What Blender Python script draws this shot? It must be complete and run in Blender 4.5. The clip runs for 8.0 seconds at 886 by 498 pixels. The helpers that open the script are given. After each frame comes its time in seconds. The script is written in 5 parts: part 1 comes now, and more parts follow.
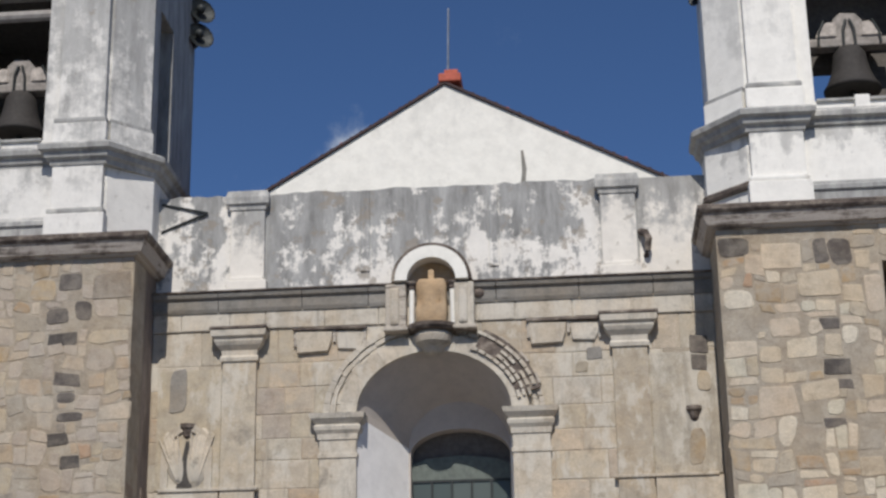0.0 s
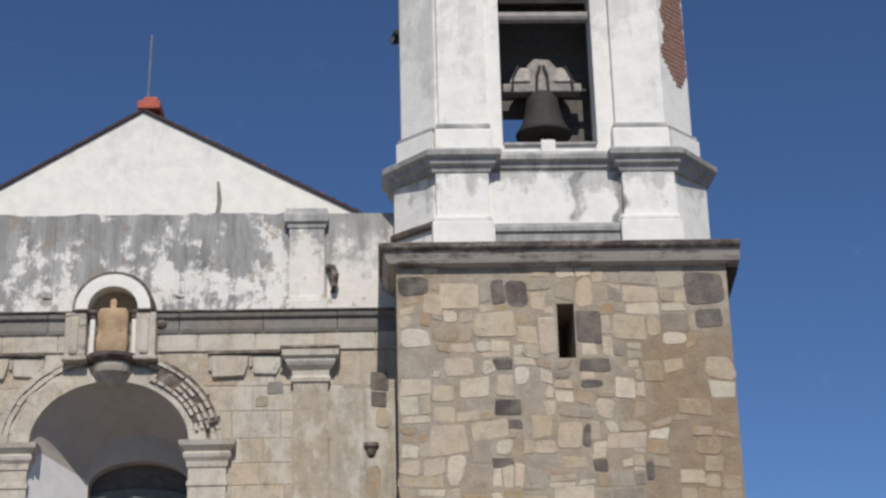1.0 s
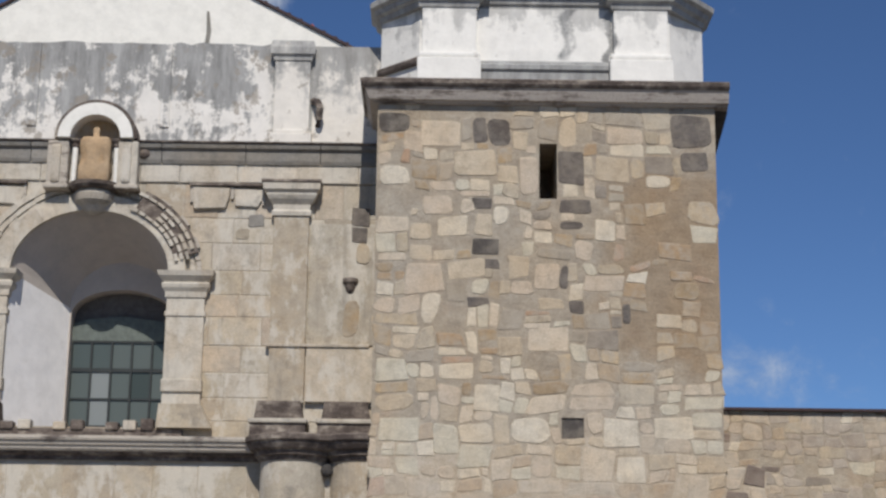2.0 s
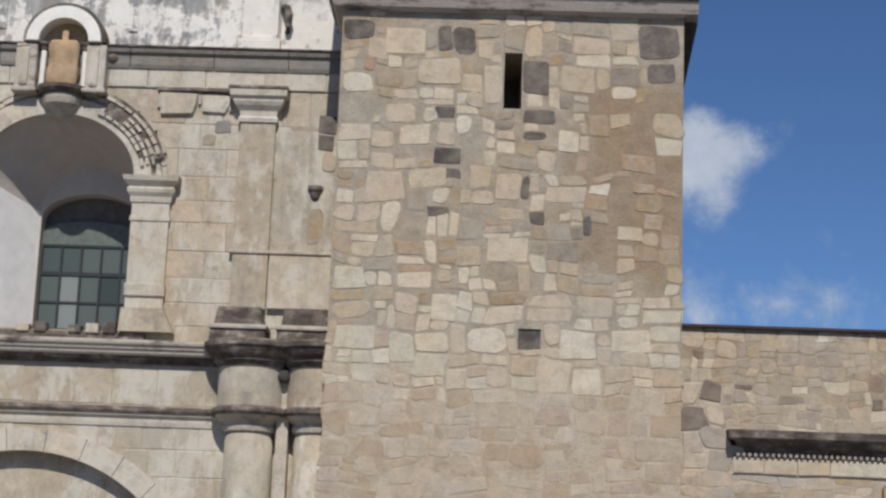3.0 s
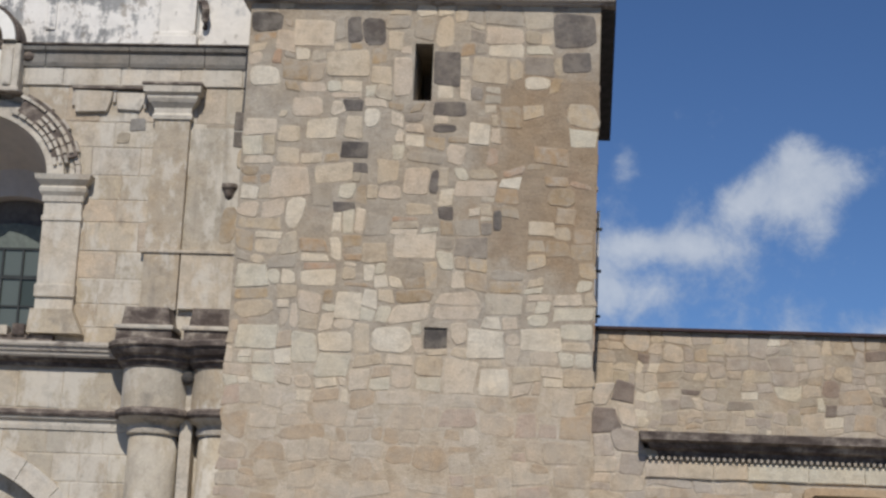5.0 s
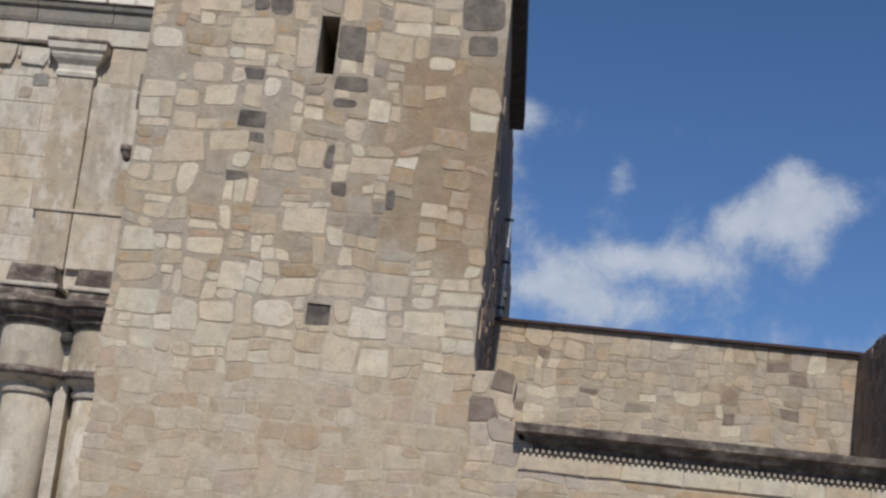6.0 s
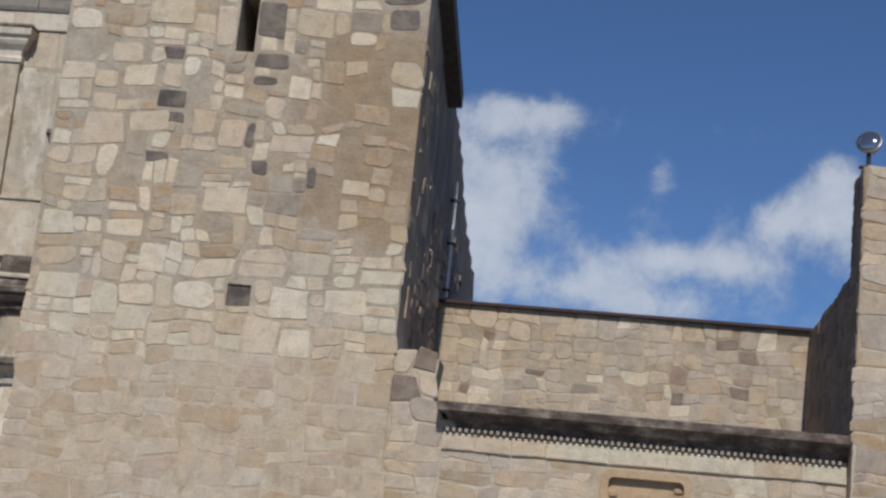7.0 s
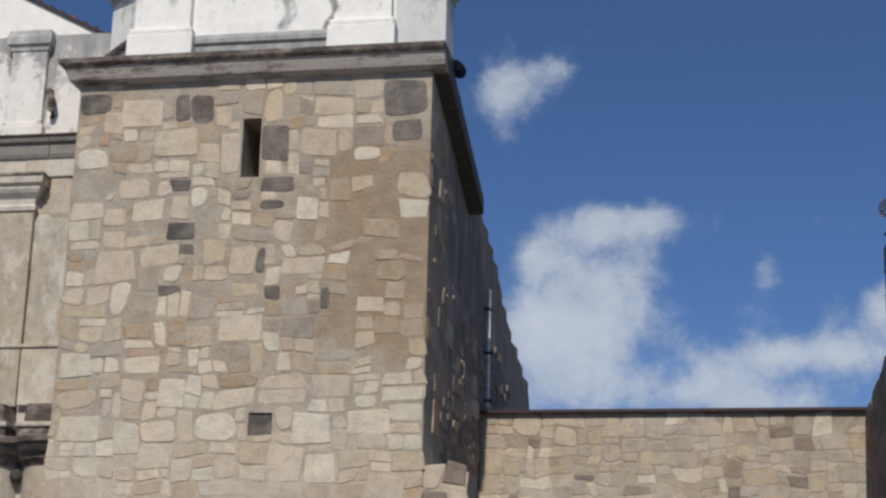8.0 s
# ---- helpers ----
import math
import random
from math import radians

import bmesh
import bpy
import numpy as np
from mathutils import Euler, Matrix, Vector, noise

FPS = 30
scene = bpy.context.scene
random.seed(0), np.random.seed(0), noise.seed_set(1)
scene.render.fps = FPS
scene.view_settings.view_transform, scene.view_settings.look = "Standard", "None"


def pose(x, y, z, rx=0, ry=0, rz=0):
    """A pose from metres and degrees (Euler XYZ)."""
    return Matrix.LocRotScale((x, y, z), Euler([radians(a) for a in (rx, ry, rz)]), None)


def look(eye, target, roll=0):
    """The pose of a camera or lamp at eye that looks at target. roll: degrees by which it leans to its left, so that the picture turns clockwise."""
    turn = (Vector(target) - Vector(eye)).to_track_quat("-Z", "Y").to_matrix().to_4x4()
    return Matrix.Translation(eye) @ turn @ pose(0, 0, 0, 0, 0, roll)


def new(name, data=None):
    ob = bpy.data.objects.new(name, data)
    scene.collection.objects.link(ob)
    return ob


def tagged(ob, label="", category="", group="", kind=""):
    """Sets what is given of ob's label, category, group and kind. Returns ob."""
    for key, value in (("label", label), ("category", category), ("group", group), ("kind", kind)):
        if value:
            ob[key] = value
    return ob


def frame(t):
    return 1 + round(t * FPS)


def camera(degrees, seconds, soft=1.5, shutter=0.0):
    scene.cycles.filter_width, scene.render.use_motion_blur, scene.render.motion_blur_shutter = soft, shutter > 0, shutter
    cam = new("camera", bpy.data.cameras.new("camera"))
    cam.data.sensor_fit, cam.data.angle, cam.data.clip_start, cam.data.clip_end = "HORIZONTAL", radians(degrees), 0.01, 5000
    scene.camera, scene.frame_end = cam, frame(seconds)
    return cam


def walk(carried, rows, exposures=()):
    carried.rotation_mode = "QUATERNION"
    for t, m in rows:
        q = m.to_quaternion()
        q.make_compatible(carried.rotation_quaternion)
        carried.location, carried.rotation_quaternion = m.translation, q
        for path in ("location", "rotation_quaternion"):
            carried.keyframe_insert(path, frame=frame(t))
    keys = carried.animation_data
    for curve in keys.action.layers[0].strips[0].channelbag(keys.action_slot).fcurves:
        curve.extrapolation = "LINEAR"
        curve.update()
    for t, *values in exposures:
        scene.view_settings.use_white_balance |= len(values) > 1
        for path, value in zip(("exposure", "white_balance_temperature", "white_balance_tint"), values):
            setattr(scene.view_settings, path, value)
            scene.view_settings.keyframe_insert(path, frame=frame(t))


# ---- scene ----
cam = camera(30.0, 8.0, soft=2.6)
PATH = [
    (0, (-2.197, -24.577, 1.486), (-2.355, -22.688, 2.123), -1.0),
    (0.5, (-1.288, -24.535, 1.553), (-1.319, -22.643, 2.201), -1.3),
    (1, (-0.364, -24.513, 1.563), (-0.279, -22.629, 2.227), -1.5),
    (1.2, (-0.036, -24.532, 1.549), (0.063, -22.648, 2.212), -1.3),
    (1.5, (0.287, -24.433, 1.543), (0.378, -22.537, 2.171), -0.8),
    (1.8, (0.612, -24.308, 1.539), (0.654, -22.384, 2.08), -0.1),
    (2, (0.893, -24.234, 1.529), (0.904, -22.294, 2.014), 0.7),
    (2.2, (1.21, -24.215, 1.513), (1.202, -22.264, 1.956), 1.4),
    (3.3, (2.73, -23.973, 1.322), (2.649, -22.014, 1.715), 2.2),
    (3.5, (2.988, -23.927, 1.311), (2.884, -21.969, 1.705), 2.3),
    (4, (3.547, -23.812, 1.258), (3.408, -21.859, 1.666), 2.1),
    (4.2, (3.812, -23.735, 1.241), (3.662, -21.784, 1.652), 1.8),
    (5.3, (5.526, -22.847, 1.13), (5.341, -20.904, 1.565), 3.0),
    (5.5, (5.807, -22.803, 1.114), (5.628, -20.86, 1.554), 3.8),
    (6, (6.484, -22.506, 1.067), (6.322, -20.559, 1.493), 6.4),
    (6.2, (6.772, -22.378, 1.055), (6.612, -20.433, 1.494), 7.3),
    (6.5, (7.23, -22.225, 1.028), (7.06, -20.292, 1.513), 8.1),
    (7, (8.108, -21.895, 0.971), (7.896, -19.952, 1.396), 5.7),
    (7.2, (8.385, -21.8, 0.993), (8.155, -19.856, 1.402), 4.6),
    (7.5, (8.774, -21.585, 0.998), (8.509, -19.656, 1.456), 3.2),
    (7.8, (9.078, -21.385, 1.03), (8.782, -19.48, 1.563), 2.0),
    (8, (9.222, -21.185, 1.019), (8.882, -19.295, 1.577), 1.4),
]
walk(cam, [(t, look(eye, target, roll)) for t, eye, target, roll in PATH])

# ---- light ----
SUN_EL, SUN_AZ = 46.0, 1.6      # degrees: height, and turn to the right of the facade's normal
el, az = radians(SUN_EL), radians(SUN_AZ)
sun_from = Vector((math.sin(az) * math.cos(el), -math.cos(az) * math.cos(el), math.sin(el)))
lamp_data = bpy.data.lights.new("sun", "SUN")
lamp_data.energy, lamp_data.angle, lamp_data.color = 3.8, radians(0.5), (1.0, 0.945, 0.885)
sun = new("sun", lamp_data)
sun.matrix_world = look(sun_from * 60, (0, 0, 0))

world = bpy.data.worlds.new("world")
scene.world = world
world.use_nodes = True
wn, wl = world.node_tree.nodes, world.node_tree.links
wn.clear()


def wnode(kind, **values):
    n = wn.new(kind)
    for k, v in values.items():
        n.inputs[k].default_value = v
    return n


def wmath(op, a, b=None):
    n = wn.new("ShaderNodeMath")
    n.operation = op
    for i, v in enumerate((a, b)):
        if v is None:
            continue
        if isinstance(v, (int, float)):
            n.inputs[i].default_value = v
        else:
            wl.new(v, n.inputs[i])
    return n.outputs[0]


sky = wn.new("ShaderNodeTexSky")
sky.sky_type, sky.sun_disc = "NISHITA", False
sky.sun_elevation, sky.sun_rotation = el, math.pi - az
sky.air_density, sky.dust_density, sky.ozone_density = 1.0, 0.0, 6.0
sky.altitude = 2500
coord = wn.new("ShaderNodeTexCoord")
# cumulus banks low in the sky beyond the chapel: azimuth, height, half width, half height, weight
CLOUDS = [(7.5, 15.8, 0.9, 0.8, 1.2), (6.8, 14.6, 1.3, 1.0, 1.15), (5.3, 13.9, 1.0, 0.9, 1.05), (8.0, 13.6, 0.8, 1.0, 0.7), (9.0, 15.1, 0.8, 0.8, 0.72),
          (3.9, 12.6, 1.4, 0.6, 0.85), (5.9, 12.2, 2.0, 0.7, 0.5), (1.3, 12.6, 1.5, 0.6, 0.72), (-0.4, 11.9, 1.6, 0.9, 0.65),
          (2.0, 11.0, 3.2, 0.7, 0.6), (1.2, 15.4, 0.6, 0.7, 0.62), (0.6, 14.1, 0.7, 0.6, 0.45), (-4.6, 17.2, 1.9, 0.7, 0.95),
          (-2.5, 17.2, 1.0, 0.5, 0.7), (-4.2, 15.0, 1.8, 1.7, 1.3), (0.0, 12.9, 4.2, 1.3, 0.3), (-5.0, 13.0, 2.0, 1.2, 1.05), (-7.0, 13.6, 1.3, 1.6, 1.15),
          (-6.8, 15.8, 0.9, 0.9, 0.75), (-4.5, 11.3, 3.4, 0.8, 1.1), (-7.3, 21.9, 1.4, 0.8, 0.9), (-6.1, 22.5, 0.8, 0.5, 0.55),
          (-8.4, 21.2, 1.0, 1.3, 0.9), (11.0, 9.9, 3.2, 0.9, 0.75), (10.6, 15.7, 0.4, 0.4, 0.45), (1.0, 9.2, 9.0, 1.2, 0.6)]
total = None
for a, h, wa, wh, k in CLOUDS:
    a, h = radians(a), radians(h)
    d = Vector((math.sin(a) * math.cos(h), math.cos(a) * math.cos(h), math.sin(h)))
    u = Vector((math.cos(a), -math.sin(a), 0))
    v = u.cross(d)
    terms = []
    for axis, width in ((u, wa), (v, wh)):
        dot = wn.new("ShaderNodeVectorMath")
        dot.operation = "DOT_PRODUCT"
        wl.new(coord.outputs["Generated"], dot.inputs[0])
        dot.inputs[1].default_value = axis
        q = wmath("MULTIPLY", dot.outputs["Value"], 1 / math.sin(radians(width)))
        terms.append(wmath("MULTIPLY", q, q))
    ahead = wn.new("ShaderNodeVectorMath")
    ahead.operation = "DOT_PRODUCT"
    wl.new(coord.outputs["Generated"], ahead.inputs[0])
    ahead.inputs[1].default_value = d
    front = wmath("GREATER_THAN", ahead.outputs["Value"], 0.5)
    blob = wmath("MULTIPLY", wmath("EXPONENT", wmath("MULTIPLY", wmath("ADD", *terms), -0.8)), k)
    blob = wmath("MULTIPLY", blob, front)
    total = blob if total is None else wmath("ADD", total, blob)
puff = wnode("ShaderNodeTexNoise", Scale=26.0, Detail=10.0, Roughness=0.66, Distortion=0.2)
wl.new(coord.outputs["Generated"], puff.inputs["Vector"])
dense = wmath("ADD", total, wmath("MULTIPLY", wmath("SUBTRACT", puff.outputs["Fac"], 0.5), 2.5))
edge = wn.new("ShaderNodeMapRange")
edge.interpolation_type = "SMOOTHSTEP"
edge.inputs["From Min"].default_value, edge.inputs["From Max"].default_value = 0.3, 1.35
edge.inputs["To Max"].default_value = 0.77
wl.new(dense, edge.inputs["Value"])
shade = wnode("ShaderNodeTexNoise", Scale=30.0, Detail=7.0, Roughness=0.6)
wl.new(coord.outputs["Generated"], shade.inputs["Vector"])
cloud_tint = wn.new("ShaderNodeMix")
cloud_tint.data_type = "RGBA"
cloud_tint.inputs["A"].default_value, cloud_tint.inputs["B"].default_value = (3.0, 3.9, 5.6, 1), (8.4, 8.8, 9.3, 1)
body = wn.new("ShaderNodeMapRange")
body.inputs["From Min"].default_value, body.inputs["From Max"].default_value = 0.5, 1.7
wl.new(dense, body.inputs["Value"])
wl.new(wmath("ADD", wmath("MULTIPLY", body.outputs[0], 0.55), wmath("MULTIPLY", shade.outputs["Fac"], 0.6)), cloud_tint.inputs["Factor"])
mix = wn.new("ShaderNodeMix")
mix.data_type = "RGBA"
wl.new(edge.outputs["Result"], mix.inputs["Factor"])
clear = wn.new("ShaderNodeMix")
clear.data_type, clear.blend_type = "RGBA", "MULTIPLY"
clear.inputs["Factor"].default_value = 1.0
clear.inputs["B"].default_value = (0.8, 0.9, 1.02, 1)
wl.new(sky.outputs[0], clear.inputs["A"])
wl.new(clear.outputs["Result"], mix.inputs["A"])
wl.new(cloud_tint.outputs["Result"], mix.inputs["B"])
back = wnode("ShaderNodeBackground", Strength=0.079)
wl.new(mix.outputs["Result"], back.inputs["Color"])
wo = wn.new("ShaderNodeOutputWorld")
wl.new(back.outputs[0], wo.inputs["Surface"])


# ---- materials ----
class Mat:
    """A small builder for node materials in world-size texture space."""

    def __init__(self, name, rough=0.85, metal=0.0):
        self.m = bpy.data.materials.new(name)
        self.m.use_nodes = True
        self.n, self.l = self.m.node_tree.nodes, self.m.node_tree.links
        self.b = self.n["Principled BSDF"]
        self.b.inputs["Roughness"].default_value, self.b.inputs["Metallic"].default_value = rough, metal
        self.pos = self.n.new("ShaderNodeNewGeometry").outputs["Position"]

    def stretched(self, sx, sy, sz):
        v = self.n.new("ShaderNodeVectorMath")
        v.operation = "MULTIPLY"
        v.inputs[1].default_value = (sx, sy, sz)
        self.l.new(self.pos, v.inputs[0])
        return v.outputs[0]

    def noise(self, scale, detail=4.0, rough=0.6, where=None):
        t = self.n.new("ShaderNodeTexNoise")
        t.inputs["Scale"].default_value, t.inputs["Detail"].default_value, t.inputs["Roughness"].default_value = scale, detail, rough
        self.l.new(where or self.pos, t.inputs["Vector"])
        return t.outputs["Fac"]

    def ramp(self, value, stops, mode="LINEAR"):
        r = self.n.new("ShaderNodeValToRGB")
        r.color_ramp.interpolation = mode
        e = r.color_ramp.elements
        while len(e) < len(stops):
            e.new(0.5)
        for k, (p, c) in zip(e, stops):
            k.position, k.color = p, (*c, 1) if len(c) == 3 else c
        self.l.new(value, r.inputs["Fac"])
        return r.outputs["Color"]

    def mix(self, a, b, fac, mode="MIX"):
        x = self.n.new("ShaderNodeMix")
        x.data_type, x.blend_type = "RGBA", mode
        for key, v in (("A", a), ("B", b), ("Factor", fac)):
            if isinstance(v, (int, float)):
                x.inputs[key].default_value = v
            elif isinstance(v, tuple):
                x.inputs[key].default_value = (*v, 1)
            else:
                self.l.new(v, x.inputs[key])
        return x.outputs["Result"]

    def math(self, op, a, b):
        x = self.n.new("ShaderNodeMath")
        x.operation = op
        for i, v in enumerate((a, b)):
            if isinstance(v, (int, float)):
                x.inputs[i].default_value = v
            else:
                self.l.new(v, x.inputs[i])
        return x.outputs[0]

    def random(self):
        return self.n.new("ShaderNodeObjectInfo").outputs["Random"]

    def island(self):
        return self.n.new("ShaderNodeNewGeometry").outputs["Random Per Island"]

    def height(self):
        s = self.n.new("ShaderNodeSeparateXYZ")
        self.l.new(self.pos, s.inputs[0])
        return s.outputs["Z"]

    def axis(self, key):
        s = self.n.new("ShaderNodeSeparateXYZ")
        self.l.new(self.pos, s.inputs[0])
        return s.outputs[key]

    def smooth(self, value, a, b):
        r = self.n.new("ShaderNodeMapRange")
        r.interpolation_type = "SMOOTHSTEP"
        r.inputs["From Min"].default_value, r.inputs["From Max"].default_value = a, b
        self.l.new(value, r.inputs["Value"])
        return r.outputs["Result"]

    def done(self, colour, bump=None, strength=0.4, size=0.02):
        if isinstance(colour, tuple):
            self.b.inputs["Base Color"].default_value = (*colour, 1)
        else:
            self.l.new(colour, self.b.inputs["Base Color"])
        if bump is not None:
            k = self.n.new("ShaderNodeBump")
            k.inputs["Strength"].default_value, k.inputs["Distance"].default_value = strength, size
            self.l.new(bump, k.inputs["Height"])
            self.l.new(k.outputs[0], self.b.inputs["Normal"])
        return self.m


def stone_material(name, tones, grime=0.5, rough=0.9, islands=False, bump=0.6, lime=0.0, wash=0.0):
    """Weathered stone: a tone for each piece, mottled, with dark lichen spots."""
    m = Mat(name, rough)
    pick = m.island() if islands else m.random()
    step = 1.0 / len(tones)
    base = m.ramp(pick, [(i * step, t) for i, t in enumerate(tones)], "CONSTANT")
    mottle = m.ramp(m.noise(5.0, 6.0, 0.65), [(0.3, (0.66, 0.64, 0.61)), (0.5, (0.95, 0.94, 0.92)), (0.7, (1.1, 1.08, 1.04))])
    base = m.mix(base, mottle, 0.8, "MULTIPLY")
    warm = m.ramp(m.noise(0.9, 3.0), [(0.4, (1.0, 1.0, 1.0)), (0.66, (1.05, 0.93, 0.78))])
    base = m.mix(base, warm, 0.6, "MULTIPLY")
    fine = m.noise(38.0, 5.0, 0.7)
    base = m.mix(base, m.ramp(fine, [(0.3, (0.7, 0.69, 0.67)), (0.62, (1.06, 1.06, 1.05))]), 0.7, "MULTIPLY")
    smear = m.ramp(m.noise(3.2, 8.0, 0.7), [(0.44, (0, 0, 0)), (0.6, (1, 1, 1))])
    base = m.mix(base, m.ramp(m.noise(0.8, 4.0), [(0.35, (0.42, 0.385, 0.325)), (0.65, (0.37, 0.315, 0.24))]), m.math("MULTIPLY", smear, lime))
    if wash:
        left = m.ramp(m.noise(1.0, 9.0, 0.72, m.stretched(1.7, 1.7, 0.9)), [(0.50, (0, 0, 0)), (0.58, (1, 1, 1))])
        base = m.mix(base, (0.57, 0.53, 0.45), m.math("MULTIPLY", left, wash))
        runs = m.ramp(m.noise(1.0, 8.0, 0.68, m.stretched(5.0, 5.0, 0.6)), [(0.56, (0, 0, 0)), (0.7, (1, 1, 1))])
        base = m.mix(base, (0.2, 0.18, 0.15), m.math("MULTIPLY", runs, 0.7 * wash))
    spots = m.ramp(m.noise(2.3, 8.0, 0.72), [(0.57, (0, 0, 0)), (0.72, (1, 1, 1))])
    base = m.mix(base, (0.13, 0.12, 0.105), m.math("MULTIPLY", spots, grime))
    return m.done(base, m.math("ADD", m.noise(14.0, 8.0, 0.7), m.math("MULTIPLY", fine, 0.5)), bump, 0.03)


PALE = [(0.541, 0.465, 0.356), (0.627, 0.560, 0.446), (0.494, 0.418, 0.314), (0.646, 0.589, 0.484), (0.541, 0.461, 0.366), (0.589, 0.513, 0.408), (0.570, 0.532, 0.432)]
MID = [(0.40, 0.35, 0.27), (0.46, 0.39, 0.285), (0.36, 0.315, 0.25), (0.50, 0.44, 0.345), (0.43, 0.35, 0.255), (0.38, 0.34, 0.28), (0.48, 0.41, 0.31), (0.27, 0.235, 0.195)]
TAN = [(0.42, 0.32, 0.20), (0.35, 0.27, 0.175), (0.46, 0.36, 0.235), (0.39, 0.31, 0.21), (0.40, 0.29, 0.18), (0.43, 0.30, 0.205), (0.50, 0.41, 0.29)]
DARK = [(0.085, 0.076, 0.07), (0.13, 0.115, 0.105), (0.105, 0.092, 0.085)]
ASHLAR = [(0.47, 0.42, 0.33), (0.51, 0.455, 0.365), (0.43, 0.37, 0.285), (0.49, 0.445, 0.365), (0.54, 0.485, 0.40), (0.46, 0.405, 0.315), (0.44, 0.40, 0.33)]
ROSE = [(0.39, 0.335, 0.28), (0.43, 0.375, 0.315), (0.36, 0.305, 0.255), (0.41, 0.36, 0.305), (0.45, 0.395, 0.33), (0.34, 0.29, 0.25)]
stone_pale = stone_material("pale_rubble_stone", PALE, 0.28, lime=0.12)
stone_mid = stone_material("grey_buff_rubble_stone", MID, 0.55, lime=0.5)
stone_tan = stone_material("ochre_rubble_stone", TAN, 0.4, lime=0.7)
stone_dark = stone_material("basalt_stone", DARK, 0.2, lime=0.3)
stone_grey = stone_material("pinkish_grey_rubble_stone", [(0.44, 0.385, 0.325), (0.48, 0.42, 0.355), (0.41, 0.355, 0.30)], 0.3, lime=0.5)
# dark brown stones; on the flanks their tone also stands for the shade
stone_brown_shade = stone_material("brown_rubble_and_flank_shade", [(0.25, 0.195, 0.16), (0.31, 0.245, 0.2), (0.20, 0.16, 0.135)], 0.4, lime=0.25)
stone_rose = stone_material("pinkish_rubble_stone", ROSE, 0.4, lime=0.75)
stone_limed = stone_material("limewashed_rubble_stone", [(0.51, 0.435, 0.34), (0.475, 0.40, 0.31), (0.55, 0.475, 0.38), (0.465, 0.37, 0.27)], 0.35, lime=0.6)
ashlar = stone_material("buff_ashlar", ASHLAR, 0.6, bump=0.4, lime=0.5, wash=0.75)
rubble_rest = stone_material("rubble_rest", MID + TAN + PALE[:3], 0.4, islands=True, lime=0.85)
pale_rest = stone_material("pale_rubble_rest", PALE + [(0.54, 0.46, 0.36), (0.50, 0.43, 0.34), (0.47, 0.385, 0.29)], 0.28, islands=True, lime=0.3)
limed_rest = stone_material("limewashed_rubble_rest", [(0.51, 0.43, 0.335), (0.47, 0.395, 0.305), (0.56, 0.49, 0.395), (0.45, 0.36, 0.26), (0.52, 0.46, 0.375), (0.47, 0.38, 0.31)], 0.3, islands=True, lime=0.55)
carved = stone_material("carved_limestone", [(0.53, 0.49, 0.42), (0.58, 0.54, 0.47), (0.49, 0.45, 0.385)], 0.85, bump=0.4, wash=0.7)
ochre_carved = stone_material("ochre_sandstone", [(0.46, 0.345, 0.225)], 0.45, bump=0.5)


def make_sooty():
    """Limestone blackened by damp, with paler washed streaks along the mouldings."""
    m = Mat("black_weathered_moulding", 0.9)
    along = m.noise(1.0, 7.0, 0.7, m.stretched(2.6, 2.6, 10.0))
    patch = m.noise(3.5, 7.0, 0.7)
    c = m.ramp(m.math("ADD", m.math("MULTIPLY", along, 0.5), m.math("MULTIPLY", patch, 0.7)),
               [(0.53, (0.07, 0.053, 0.044)), (0.64, (0.16, 0.13, 0.107)), (0.76, (0.38, 0.33, 0.265))])
    return m.done(c, m.noise(14.0, 8.0, 0.7), 0.6, 0.03)


sooty = make_sooty()


def make_streaked(name, pale, share):
    """Pale stone with soot left in patches along the moulding."""
    m = Mat(name, 0.9)
    along = m.noise(1.0, 8.0, 0.72, m.stretched(1.6, 1.6, 16.0))
    patch = m.noise(1.3, 7.0, 0.7)
    mask = m.math("ADD", m.math("MULTIPLY", along, 0.6), m.math("MULTIPLY", patch, 0.6))
    c = m.ramp(mask, [(share - 0.08, (0.075, 0.06, 0.052)), (share, (0.2, 0.17, 0.145)), (share + 0.07, pale)])
    c = m.mix(c, m.ramp(m.noise(30.0, 5.0, 0.7), [(0.3, (0.72, 0.71, 0.69)), (0.65, (1.05, 1.05, 1.04))]), 0.7, "MULTIPLY")
    return m.done(c, m.noise(16.0, 8.0, 0.7), 0.6, 0.03)


fascia = make_streaked("soot_stained_cornice", (0.44, 0.395, 0.35), 0.52)
washed = make_streaked("rain_washed_moulding", (0.49, 0.44, 0.37), 0.5)


